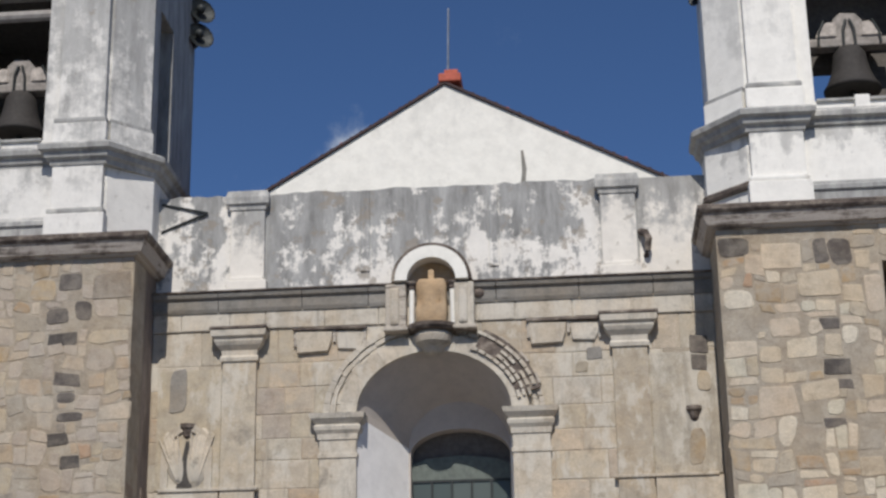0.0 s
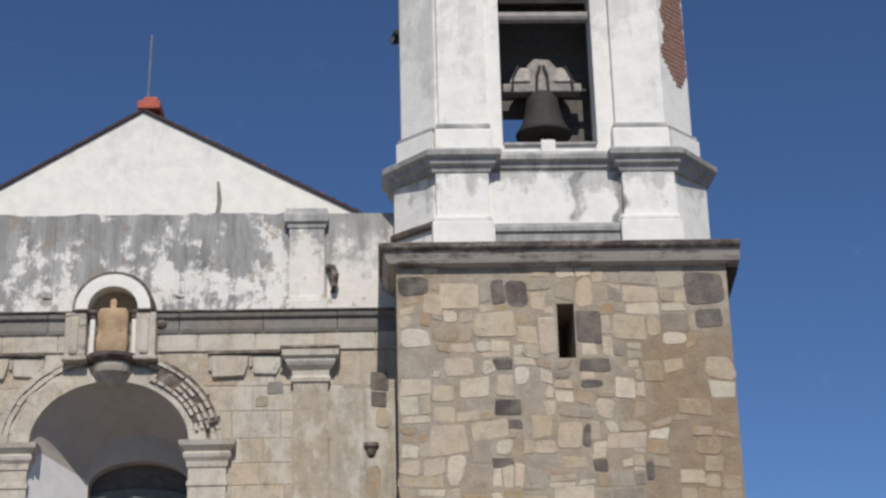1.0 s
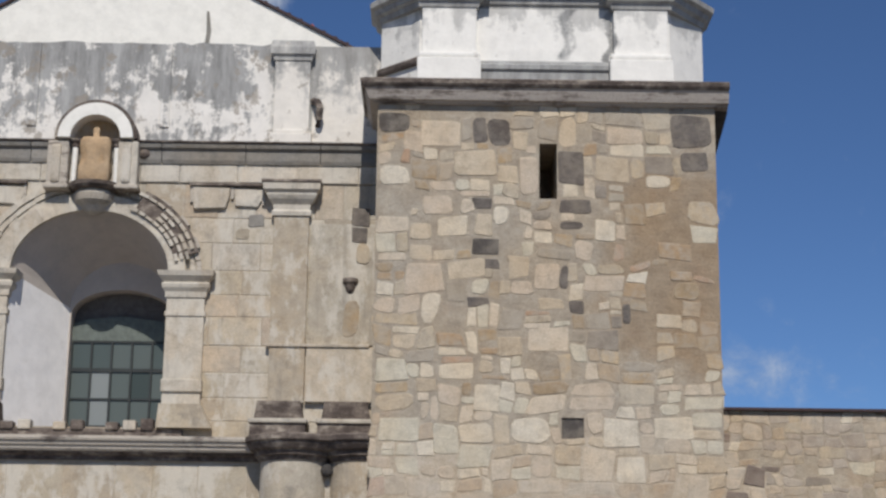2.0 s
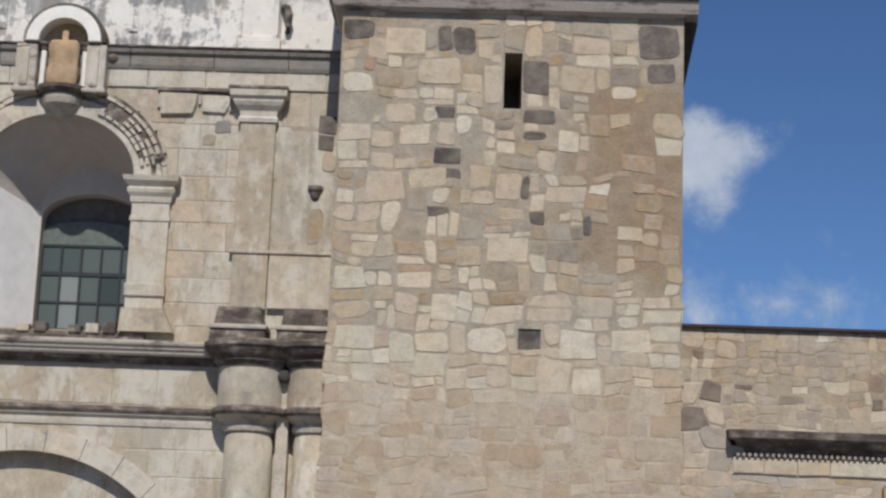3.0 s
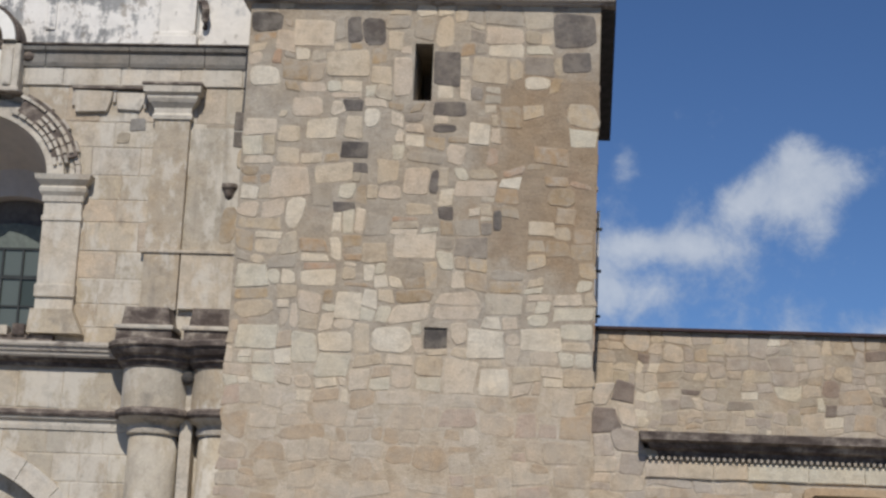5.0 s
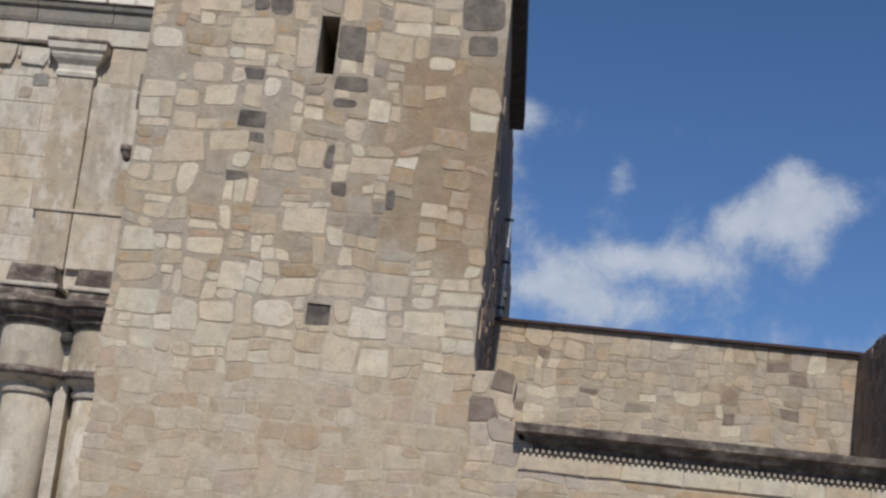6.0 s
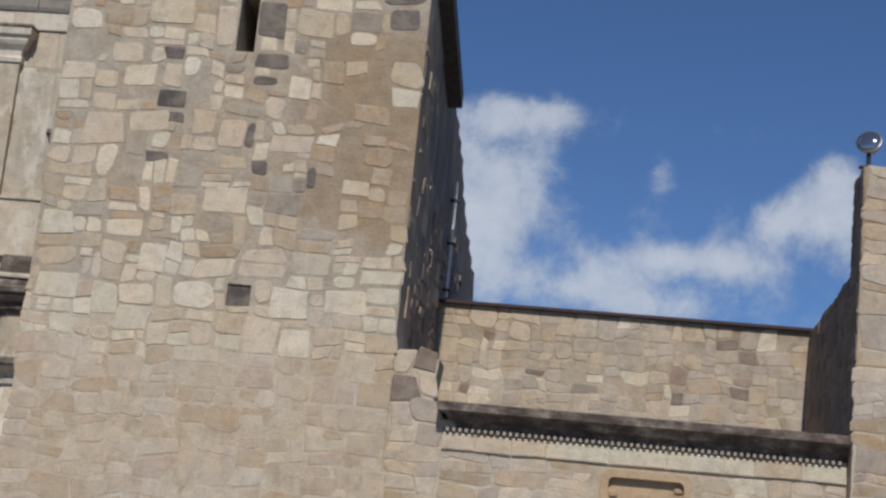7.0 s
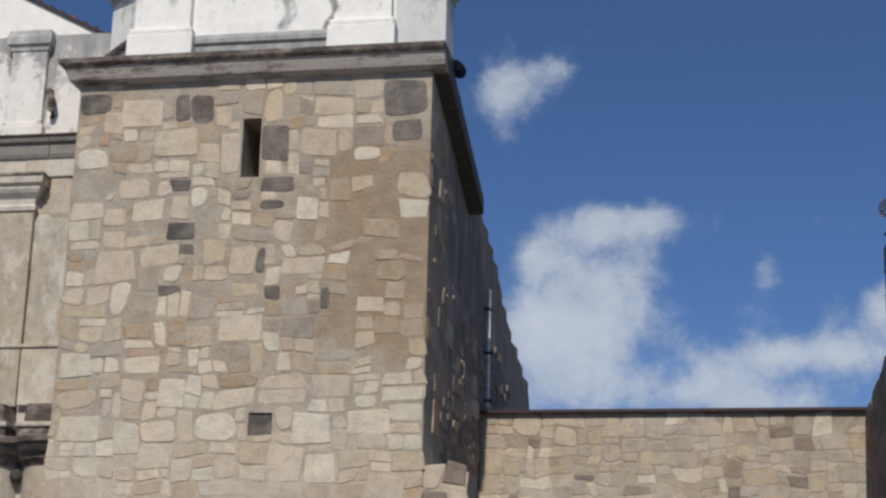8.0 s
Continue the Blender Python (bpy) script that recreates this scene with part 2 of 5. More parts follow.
def make_mortar():
    """Lime mortar, smeared over the rubble: grey-brown above, whiter low down, with an old coat of brown earth mortar on one side."""
    m = Mat("lime_mortar", 0.95)
    wob = m.math("SUBTRACT", m.noise(1.1, 6.0, 0.65), 0.5)
    x = m.math("ADD", m.axis("X"), m.math("MULTIPLY", wob, 2.2))
    z = m.math("ADD", m.axis("Z"), m.math("MULTIPLY", wob, 2.6))
    c = m.ramp(m.noise(3.0, 7.0, 0.7), [(0.3, (0.255, 0.22, 0.175)), (0.5, (0.375, 0.33, 0.265)), (0.72, (0.47, 0.425, 0.35))])
    pale = m.ramp(m.noise(2.6, 8.0, 0.68), [(0.3, (0.35, 0.29, 0.215)), (0.48, (0.46, 0.40, 0.315)), (0.66, (0.55, 0.495, 0.415))])
    c = m.mix(c, pale, m.math("SUBTRACT", 1.0, m.smooth(z, 4.3, 5.2)))
    earth = m.math("MULTIPLY", m.smooth(x, 3.3, 3.9), m.math("MULTIPLY", m.smooth(z, 5.5, 6.1), m.math("SUBTRACT", 1.0, m.smooth(z, 8.6, 9.2))))
    brown = m.ramp(m.noise(4.0, 7.0, 0.7), [(0.3, (0.235, 0.175, 0.115)), (0.55, (0.315, 0.24, 0.16)), (0.75, (0.39, 0.31, 0.215))])
    c = m.mix(c, brown, m.math("MULTIPLY", earth, 0.85))
    c = m.mix(c, m.ramp(m.noise(0.9, 5.0), [(0.38, (1.0, 1.0, 1.0)), (0.64, (1.0, 0.91, 0.79))]), 0.75, "MULTIPLY")
    c = m.mix(c, m.ramp(m.noise(1.7, 5.0), [(0.55, (1.0, 1.0, 1.0)), (0.72, (1.04, 0.94, 0.88))]), 0.6, "MULTIPLY")
    c = m.mix(c, m.ramp(m.noise(26.0, 5.0, 0.7), [(0.3, (0.75, 0.74, 0.72)), (0.65, (1.06, 1.06, 1.05))]), 0.7, "MULTIPLY")
    return m.done(c, m.math("ADD", m.noise(30.0, 6.0, 0.7), m.noise(7.0, 5.0, 0.6)), 0.6, 0.03)


mortar = make_mortar()


# mortar for the shaded sides, with their shade mixed into its colour
def make_flank_shade_mortar():
    m = Mat("shade_dark_mortar", 0.95)
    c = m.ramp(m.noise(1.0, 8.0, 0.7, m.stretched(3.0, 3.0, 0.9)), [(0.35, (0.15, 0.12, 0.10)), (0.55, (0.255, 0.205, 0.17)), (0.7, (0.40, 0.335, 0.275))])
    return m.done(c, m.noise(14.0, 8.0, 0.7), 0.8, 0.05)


flank_shade_mortar = make_flank_shade_mortar()


def plaster_material(name, white, streaks, top, span, low=0.0, start=0.74, full=0.92, spall=0.62, drips=()):
    """Limewash with grey rain streaks that run down from a given height."""
    m = Mat(name, 0.85)
    run = m.noise(1.0, 8.0, 0.66, m.stretched(2.6, 2.6, 0.45))
    broad = m.noise(0.8, 4.0, 0.6)
    patch = m.noise(2.2, 8.0, 0.74)
    down = m.n.new("ShaderNodeMapRange")
    down.inputs["From Min"].default_value, down.inputs["From Max"].default_value = top - span, top
    down.inputs["To Min"].default_value = low
    m.l.new(m.height(), down.inputs["Value"])
    amount = m.math("MULTIPLY", m.math("ADD", m.math("ADD", run, m.math("MULTIPLY", broad, 0.5)), m.math("MULTIPLY", m.math("SUBTRACT", patch, 0.3), 1.3)), down.outputs[0])
    mask = m.ramp(amount, [(start, (0, 0, 0)), (full, (1, 1, 1))])
    grey = m.ramp(m.noise(1.0, 8.0, 0.72, m.stretched(4.2, 4.2, 1.0)), [(0.3, (0.13, 0.13, 0.125)), (0.5, (0.27, 0.27, 0.26)), (0.7, (0.40, 0.40, 0.385))])
    wash = m.ramp(m.noise(4.0, 7.0, 0.7), [(0.3, tuple(0.86 * v for v in white)), (0.6, white)])
    c = m.mix(wash, grey, m.math("MULTIPLY", mask, streaks))
    for x, zt, zb, width in drips:
        # a damp run that wanders down the wall
        sway = m.math("MULTIPLY", m.math("SUBTRACT", m.noise(1.0, 4.0, 0.6, m.stretched(0.0, 0.0, 2.2)), 0.5), 0.8)
        gap = m.math("ABSOLUTE", m.math("SUBTRACT", m.math("ADD", m.axis("X"), sway), x), 0.0)
        inside = m.math("MULTIPLY", m.math("SUBTRACT", 1.0, m.smooth(gap, width * 0.4, width)), m.math("MULTIPLY", m.smooth(m.height(), zb, zb + 0.15), m.math("SUBTRACT", 1.0, m.smooth(m.height(), zt, zt + 0.1))))
        c = m.mix(c, grey, m.math("MULTIPLY", inside, m.smooth(patch, 0.3, 0.55)))
    chips = m.ramp(m.noise(2.8, 9.0, 0.72), [(spall, (0, 0, 0)), (spall + 0.04, (1, 1, 1))])
    c = m.mix(c, (0.27, 0.235, 0.19), m.math("MULTIPLY", chips, 0.75 * min(1.0, streaks)))
    return m.done(c, m.math("ADD", m.noise(9.0, 6.0), m.math("MULTIPLY", chips, -0.4)), 0.35, 0.02)


white_wash = plaster_material("white_limewash", (0.81, 0.79, 0.73), 0.3, 16.0, 7.0, 0.42, 0.84, 1.05)
aged_wash = plaster_material("grey_weathered_limewash", (0.74, 0.72, 0.67), 0.75, 15.0, 6.0, 0.5, 0.7, 0.92)
stained_wash = plaster_material("rain_stained_limewash", (0.75, 0.72, 0.66), 0.95, 11.6, 2.2, 0.74, 0.77, 0.86, 0.555)
end_wash = plaster_material("cream_limewash", (0.75, 0.71, 0.635), 0.85, 11.6, 1.9, 0.5, 0.68, 0.84, 0.59)
gable_wash = plaster_material("clean_white_limewash", (0.80, 0.78, 0.71), 0.2, 13.6, 3.0, 0.3, 0.8, 1.0)
ledge_wash = plaster_material("mossy_limewash_moulding", (0.60, 0.58, 0.53), 0.85, 16.0, 8.0, 0.75, 0.6, 0.85)
moss_wash = plaster_material("mossy_grey_limewash", (0.62, 0.61, 0.56), 0.9, 11.2, 1.2, 0.8, 0.5, 0.8)
# rain streaks over a wash darkened for the shaded belfry flank
streak_shade_wash = plaster_material("streaked_shade_limewash", (0.52, 0.50, 0.46), 0.95, 17.0, 9.0, 0.85, 0.5, 0.72)
base_wash = plaster_material("streaked_white_limewash", (0.81, 0.79, 0.73), 0.5, 11.8, 1.9, 0.3, 0.84, 0.96, drips=((2.95, 11.6, 10.7, 0.13), (3.62, 11.6, 10.4, 0.09)))
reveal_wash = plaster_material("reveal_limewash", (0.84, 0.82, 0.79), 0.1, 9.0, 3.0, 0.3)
# darker copy of the reveal plaster, with the vault's shade in its colour
vault_shade_wash = plaster_material("vault_shade_plaster", (0.50, 0.445, 0.39), 0.2, 9.0, 3.0, 0.3)


def plain(name, colour, rough=0.6, metal=0.0, vary=0.25, scale=12.0, bump=0.2):
    m = Mat(name, rough, metal)
    lo, hi = tuple(v * (1 - vary) for v in colour), tuple(min(1, v * (1 + vary)) for v in colour)
    return m.done(m.ramp(m.noise(scale, 6.0, 0.65), [(0.3, lo), (0.7, hi)]), m.noise(scale * 3, 5.0), bump, 0.01)


band_stone = stone_material("grey_band_stone", [(0.25, 0.24, 0.22), (0.30, 0.285, 0.26), (0.22, 0.21, 0.19)], 0.6)
cornice_stone = stone_material("sooty_cornice_stone", [(0.38, 0.345, 0.295)], 0.75)
black_stone = plain("black_stone_and_gap_shade", (0.06, 0.055, 0.05), 0.9, scale=8, vary=0.4, bump=0.5)
terracotta = plain("red_clay_tile", (0.42, 0.10, 0.06), 0.8)
tile_edge = plain("dark_tile_edge", (0.05, 0.03, 0.03), 0.85)
brick_red = plain("exposed_brick", (0.27, 0.155, 0.115), 0.9, scale=20, vary=0.5, bump=0.8)
bronze = plain("dark_bronze", (0.04, 0.036, 0.033), 0.8, 0.15)
bell_wood = plain("bleached_wood", (0.27, 0.245, 0.22), 0.85, scale=8, vary=0.4)
pale_wood = plain("limewashed_timber", (0.40, 0.36, 0.32), 0.9, scale=9, vary=0.45)
beam_wood = plain("grey_timber", (0.30, 0.28, 0.26), 0.85, scale=6)
# dimness of the interiors painted into one dark colour
interior_shade = plain("interior_shade_plaster", (0.12, 0.11, 0.10), 0.95)
iron = plain("black_iron", (0.03, 0.035, 0.035), 0.6, 0.3)
green_paint = plain("faded_green_paint", (0.105, 0.125, 0.108), 0.6)
steel = plain("galvanised_steel", (0.42, 0.43, 0.44), 0.35, 0.8)
timber_door = plain("old_timber_door", (0.16, 0.10, 0.06), 0.8, scale=5)
paving = plain("plaza_paving", (0.17, 0.155, 0.14), 0.9, scale=1.2)
roof_mat = plain("flat_roof_mortar", (0.13, 0.12, 0.11), 0.95, scale=3)


def make_glass():
    m = Mat("greenish_window_glass", 0.08)
    c = m.ramp(m.random(), [(0.0, (0.05, 0.065, 0.06)), (0.3, (0.10, 0.12, 0.112)), (0.6, (0.075, 0.095, 0.09)), (0.88, (0.22, 0.24, 0.235))], "CONSTANT")
    m.b.inputs["Roughness"].default_value, m.b.inputs["Specular IOR Level"].default_value = 0.3, 0.3
    return m.done(c, m.noise(3.0, 2.0), 0.1, 0.01)


glass = make_glass()


def make_lens():
    m = Mat("lamp_glass", 0.08, 0.9)
    return m.done((0.35, 0.37, 0.4))


lens = make_lens()


# ---- mesh helpers ----
def mesh_of(bm, name, mat, smooth=False):
    bmesh.ops.recalc_face_normals(bm, faces=bm.faces[:])
    me = bpy.data.meshes.new(name)
    bm.to_mesh(me)
    bm.free()
    me.materials.append(mat)
    if smooth:
        me.shade_smooth()
    return me


def thing(name, loc, label, category, group="", kind=""):
    e = new(name)
    e.location = loc
    e.empty_display_size = 0.2
    return tagged(e, label, category, group, kind)


def attach(ob, parent):
    if parent is not None:
        ob.parent = parent
        top = parent if parent.parent is None else parent.parent
        ob.matrix_parent_inverse = Matrix.Translation(-top.location) if parent.parent is None else Matrix.Identity(4)
    return ob


def part(name, bm, mat, parent, label="", smooth=False):
    ob = attach(new(name, mesh_of(bm, name, mat, smooth)), parent)
    if label:
        tagged(ob, label)
    return ob


def solo(name, bm, mat, label, category, group="", kind="", smooth=False):
    return tagged(new(name, mesh_of(bm, name, mat, smooth)), label, category, group, kind)


def box(bm, x0, x1, y0, y1, z0, z1, bevel=0.0):
    r = bmesh.ops.create_cube(bm, size=1.0, matrix=Matrix.LocRotScale(((x0 + x1) / 2, (y0 + y1) / 2, (z0 + z1) / 2), None, (x1 - x0, y1 - y0, z1 - z0)))
    if bevel:
        edges = list({e for v in r["verts"] for e in v.link_edges})
        bmesh.ops.bevel(bm, geom=edges, offset=bevel, segments=2, profile=0.6, affect="EDGES")
    return bm


def prism(bm, poly, a, b, axis="y"):
    """A closed slab: a polygon in the plane across the axis, from a to b along it."""
    put = {"y": lambda p, t: (p[0], t, p[1]), "x": lambda p, t: (t, p[0], p[1]), "z": lambda p, t: (p[0], p[1], t)}[axis]
    f = [bm.verts.new(put(p, a)) for p in poly]
    k = [bm.verts.new(put(p, b)) for p in poly]
    bm.faces.new(f)
    bm.faces.new(k[::-1])
    for i in range(len(poly)):
        j = (i + 1) % len(poly)
        bm.faces.new((f[j], f[i], k[i], k[j]))
    return bm


def sweep(bm, plan, profile, closed=False):
    """Carry a closed profile of (out, z) along a plan of (x, y), mitred at the corners. Outward is to the right of the way."""
    n = len(plan)
    rings = []
    for i, p in enumerate(plan):
        p = Vector(p)
        ways = []
        if closed or i > 0:
            ways.append((p - Vector(plan[i - 1])).normalized())
        if closed or i < n - 1:
            ways.append((Vector(plan[(i + 1) % n]) - p).normalized())
        normals = [Vector((w.y, -w.x)) for w in ways]
        m = sum(normals, Vector((0, 0)))
        m = m.normalized() / max(0.3, m.normalized().dot(normals[0]))
        rings.append([bm.verts.new((p.x + m.x * o, p.y + m.y * o, z)) for o, z in profile])
    count = n if closed else n - 1
    k = len(profile)
    for i in range(count):
        a, b = rings[i], rings[(i + 1) % n]
        for j in range(k):
            bm.faces.new((a[j], a[(j + 1) % k], b[(j + 1) % k], b[j]))
    if not closed:
        bm.faces.new(rings[0])
        bm.faces.new(rings[-1][::-1])
    return bm


def lathe(bm, x, y, profile, seg=28, a0=0.0, a1=2 * math.pi):
    """A turned body of (radius, z) about an upright axis."""
    full = abs(a1 - a0 - 2 * math.pi) < 1e-6
    count = seg if full else seg + 1
    rings = [[bm.verts.new((x + r * math.cos(a0 + (a1 - a0) * i / seg), y + r * math.sin(a0 + (a1 - a0) * i / seg), z)) for r, z in profile] for i in range(count)]
    for i in range(seg):
        a, b = rings[i], rings[(i + 1) % count]
        for j in range(len(profile) - 1):
            bm.faces.new((a[j], b[j], b[j + 1], a[j + 1]))
    if full:
        bm.faces.new([r[0] for r in rings])
        bm.faces.new([r[-1] for r in rings][::-1])
    return bm


def tube(bm, points, r, seg=8):
    pts = [Vector(p) for p in points]
    rings = []
    for i, p in enumerate(pts):
        w = (pts[min(i + 1, len(pts) - 1)] - pts[max(i - 1, 0)]).normalized()
        u = w.orthogonal().normalized()
        v = w.cross(u)
        rings.append([bm.verts.new(p + r * (math.cos(2 * math.pi * k / seg) * u + math.sin(2 * math.pi * k / seg) * v)) for k in range(seg)])
    for a, b in zip(rings, rings[1:]):
        for k in range(seg):
            bm.faces.new((a[k], a[(k + 1) % seg], b[(k + 1) % seg], b[k]))
    bm.faces.new(rings[0][::-1])
    bm.faces.new(rings[-1])
    return bm


def arch_curve(xc, zs, a, b, steps=24):
    return [(xc - a * math.cos(math.pi * i / steps), zs + b * math.sin(math.pi * i / steps)) for i in range(steps + 1)]


def arched_wall(bm, x0, x1, z0, z1, y0, y1, xc, zs, a, b, sill):
    """A wall with a round-headed opening through it."""
    prism(bm, [(x0, z0), (xc - a, z0), (xc - a, zs), (xc - a, z1), (x0, z1)], y0, y1)
    prism(bm, [(xc + a, z0), (x1, z0), (x1, z1), (xc + a, z1), (xc + a, zs)], y0, y1)
    if sill > z0:
        prism(bm, [(xc - a, z0), (xc + a, z0), (xc + a, sill), (xc - a, sill)], y0, y1)
    c = arch_curve(xc, zs, a, b)
    for p, q in zip(c, c[1:]):
        prism(bm, [p, q, (q[0], z1), (p[0], z1)], y0, y1)
    bmesh.ops.remove_doubles(bm, verts=bm.verts[:], dist=1e-5)
    return bm


def ring_arch(bm, xc, zs, a, b, a2, b2, y0, y1, steps=24, lo=0.0, hi=1.0):
    """The stretch lo to hi of an arched ring."""
    for i in range(steps):
        s, e = math.pi * (lo + (hi - lo) * i / steps), math.pi * (lo + (hi - lo) * (i + 1) / steps)
        q = [(xc - r * math.cos(t), zs + h * math.sin(t)) for r, h, t in ((a, b, s), (a, b, e), (a2, b2, e), (a2, b2, s))]
        prism(bm, q, y0, y1)
    bmesh.ops.remove_doubles(bm, verts=bm.verts[:], dist=1e-4)
    return bm


# ---- stones ----
def bent(x, z, k):
    """A gentle wander of the joints."""
    return (x + k * noise.noise((x * 1.9, z * 1.9, 1.7)) + 0.4 * k * noise.noise((x * 5.1, z * 5.1, 8.2)),
            z + 0.8 * k * noise.noise((x * 1.7, z * 2.1, 5.3)) + 0.4 * k * noise.noise((x * 5.3, z * 4.7, 3.1)))


def add_stone(bm, rng, u0, u1, z0, z1, wander, gap, rough, depth, proud, centre=(0.0, 0.0)):
    """One stone of a wall's face, in the plane's own (u, z), its face towards -y at -proud."""
    lo, hi = gap
    u0, u1, z0, z1 = u0 + rng.uniform(lo, hi), u1 - rng.uniform(lo, hi), z0 + rng.uniform(lo, hi), z1 - rng.uniform(lo, hi)
    w, h = u1 - u0, z1 - z0
    if w < 0.05 or h < 0.05:
        return False
    pts = []
    small = min(w, h)
    if rough[1] < 0.05:
        # a squared block with clipped corners
        for sx, sz in ((-1, -1), (1, -1), (1, 1), (-1, 1)):
            cx, cz = (u1 if sx > 0 else u0), (z1 if sz > 0 else z0)
            k, m = rng.uniform(*rough) * small, rng.uniform(*rough) * small
            j, q = rng.uniform(0, rough[0]) * small, rng.uniform(0, rough[0]) * small
            first, second = (cx - sx * j, cz - sz * k), (cx - sx * m, cz - sz * q)
            pts += [first, second] if sx * sz > 0 else [second, first]
        rim, edge_y = 0.014, 0.004
    else:
        # a field stone: between an oval and a block, one side higher than the other
        power = 2.0 / rng.uniform(4.5, 18.0) if rng.random() < 0.8 else 2.0 / rng.uniform(2.8, 4.5)
        lean, taper = rng.uniform(-0.1, 0.1) * h, rng.uniform(-0.12, 0.12)
        for k in range(12):
            a = radians(15 + 30 * k)
            c, s = math.cos(a), math.sin(a)
            x = math.copysign(abs(c) ** power, c)
            z = math.copysign(abs(s) ** power, s)
            jog = 1.02 - rng.uniform(0, rough[1]) * 0.4
            pts.append(((u0 + u1) / 2 + w / 2 * x * jog * (1 - taper * max(0, z * math.copysign(1, taper))), (z0 + z1) / 2 + h / 2 * z * jog * (1 - abs(taper) * 0.4) + lean * x * 0.4))
        rim, edge_y = 0.016, 0.014
    pts = [bent(x, z, wander) for x, z in pts]
    n = len(pts)
    mx, mz = sum(p[0] for p in pts) / n, sum(p[1] for p in pts) / n
    inset = 1 - min(0.25, rim / small * 2)
    tx, tz = rng.uniform(-0.012, 0.012), rng.uniform(-0.012, 0.012)
    back = depth if rough[1] < 0.05 else edge_y
    rings = [[(x, back, z) for x, z in pts], [(mx + (x - mx) * inset, -proud + (x - mx) * tx + (z - mz) * tz, mz + (z - mz) * inset) for x, z in pts]]
    if rough[1] < 0.05:
        rings.insert(1, [(x, -proud + 0.007, z) for x, z in pts])
    vs = [[bm.verts.new((x - centre[0], y, z - centre[1])) for x, y, z in r] for r in rings]
    for p, q in zip(vs, vs[1:]):
        for i in range(n):
            bm.faces.new((p[i], p[(i + 1) % n], q[(i + 1) % n], q[i]))
    bm.faces.new(vs[-1])
    return True


def divide(rng, x0, x1, z0, z1, wide, high, out):
    """Break a panel into uneven stones by cutting it again and again."""
    w, h = x1 - x0, z1 - z0
    if w <= wide * rng.uniform(0.55, 1.7) and h <= high * rng.uniform(0.55, 1.7):
        out.append((x0, x1, z0, z1))
        return
    if h / high > w / wide * rng.uniform(0.8, 1.25):
        c = z0 + h * rng.uniform(0.28, 0.72)
        divide(rng, x0, x1, z0, c, wide, high, out)
        divide(rng, x0, x1, c, z1, wide, high, out)
    else:
        c = x0 + w * rng.uniform(0.28, 0.72)
        divide(rng, x0, c, z0, z1, wide, high, out)
        divide(rng, c, x1, z0, z1, wide, high, out)


def courses(rng, x0, x1, z0, z1, wide, high):
    """Level courses of squared blocks."""
    out, z = [], z0
    while z < z1 - 0.05:
        h = min(high * rng.uniform(0.85, 1.15), z1 - z)
        if z1 - z - h < 0.15:
            h = z1 - z
        x = x0
        while x < x1 - 0.05:
            w = min(wide * rng.uniform(0.6, 1.4), x1 - x)
            if x1 - x - w < 0.2:
                w = x1 - x
            out.append((x, x + w, z, z + h))
            x += w
        z += h
    return out


RUBBLE = dict(wander=0.11, gap=(-0.014, 0.01), rough=(0.05, 0.26), proud=(-0.003, 0.006))
FLUSH = dict(wander=0.12, gap=(-0.02, 0.006), rough=(0.05, 0.26), proud=(-0.005, 0.0))
RAGGED = dict(wander=0.12, gap=(0.0, 0.03), rough=(0.05, 0.25), proud=(-0.005, 0.035))
SQUARED = dict(wander=0.014, gap=(0.0, 0.004), rough=(0.01, 0.03), proud=(-0.001, 0.003))


def lay(rng, cells, parent, front, mats, side="front", style=RUBBLE, name="stone", limit=300, depth=0.08, bare=0.0):
    """Set stones into a wall as parts of it. front: where the wall's core stands. mats: a function of place that gives the material."""
    for u0, u1, z0, z1 in cells[:limit]:
        u, z = (u0 + u1) / 2, (z0 + z1) / 2
        if rng.random() < (bare(u, z) if callable(bare) else bare):
            continue
        bm = bmesh.new()
        if not add_stone(bm, rng, u0, u1, z0, z1, style["wander"], style["gap"], style["rough"], depth, rng.uniform(*style["proud"]), (u, z)):
            bm.free()
            continue
        ob = bpy.data.objects.new(name, mesh_of(bm, name, mats(u, z)))
        scene.collection.objects.link(ob)
        if side == "front":
            ob.location = (u, front, z)
        elif side == "right":
            ob.location, ob.rotation_euler = (front, u, z), (0, 0, radians(90))
        else:
            ob.location, ob.rotation_euler = (front, u, z), (0, 0, radians(-90))
        attach(ob, parent)


def heap(rng, cells, front, style=RUBBLE):
    """The same stones joined into one mesh."""
    bm = bmesh.new()
    for u0, u1, z0, z1 in cells:
        add_stone(bm, rng, u0, u1, z0, z1, style["wander"], style["gap"], style["rough"], 0.08, rng.uniform(*style["proud"]))
    bmesh.ops.translate(bm, verts=bm.verts[:], vec=(0, front, 0))
    return bm


def without(cells, x, z, w, h):
    """Make room for a stone of a given size."""
    x0, x1, z0, z1 = x - w / 2, x + w / 2, z - h / 2, z + h / 2
    out = []
    for a, b, c, d in cells:
        if b <= x0 or a >= x1 or d <= z0 or c >= z1:
            out.append((a, b, c, d))
            continue
        for q in ((a, min(b, x0), c, d), (max(a, x1), b, c, d), (max(a, x0), min(b, x1), c, min(d, z0)), (max(a, x0), min(b, x1), max(c, z1), d)):
            if q[1] - q[0] > 0.12 and q[3] - q[2] > 0.1:
                out.append(q)
    return out


def avoid(cells, x0, x1, z0, z1):
    """Trim stones away from a rectangular opening."""
    return without(cells, (x0 + x1) / 2, (z0 + z1) / 2, x1 - x0, z1 - z0)


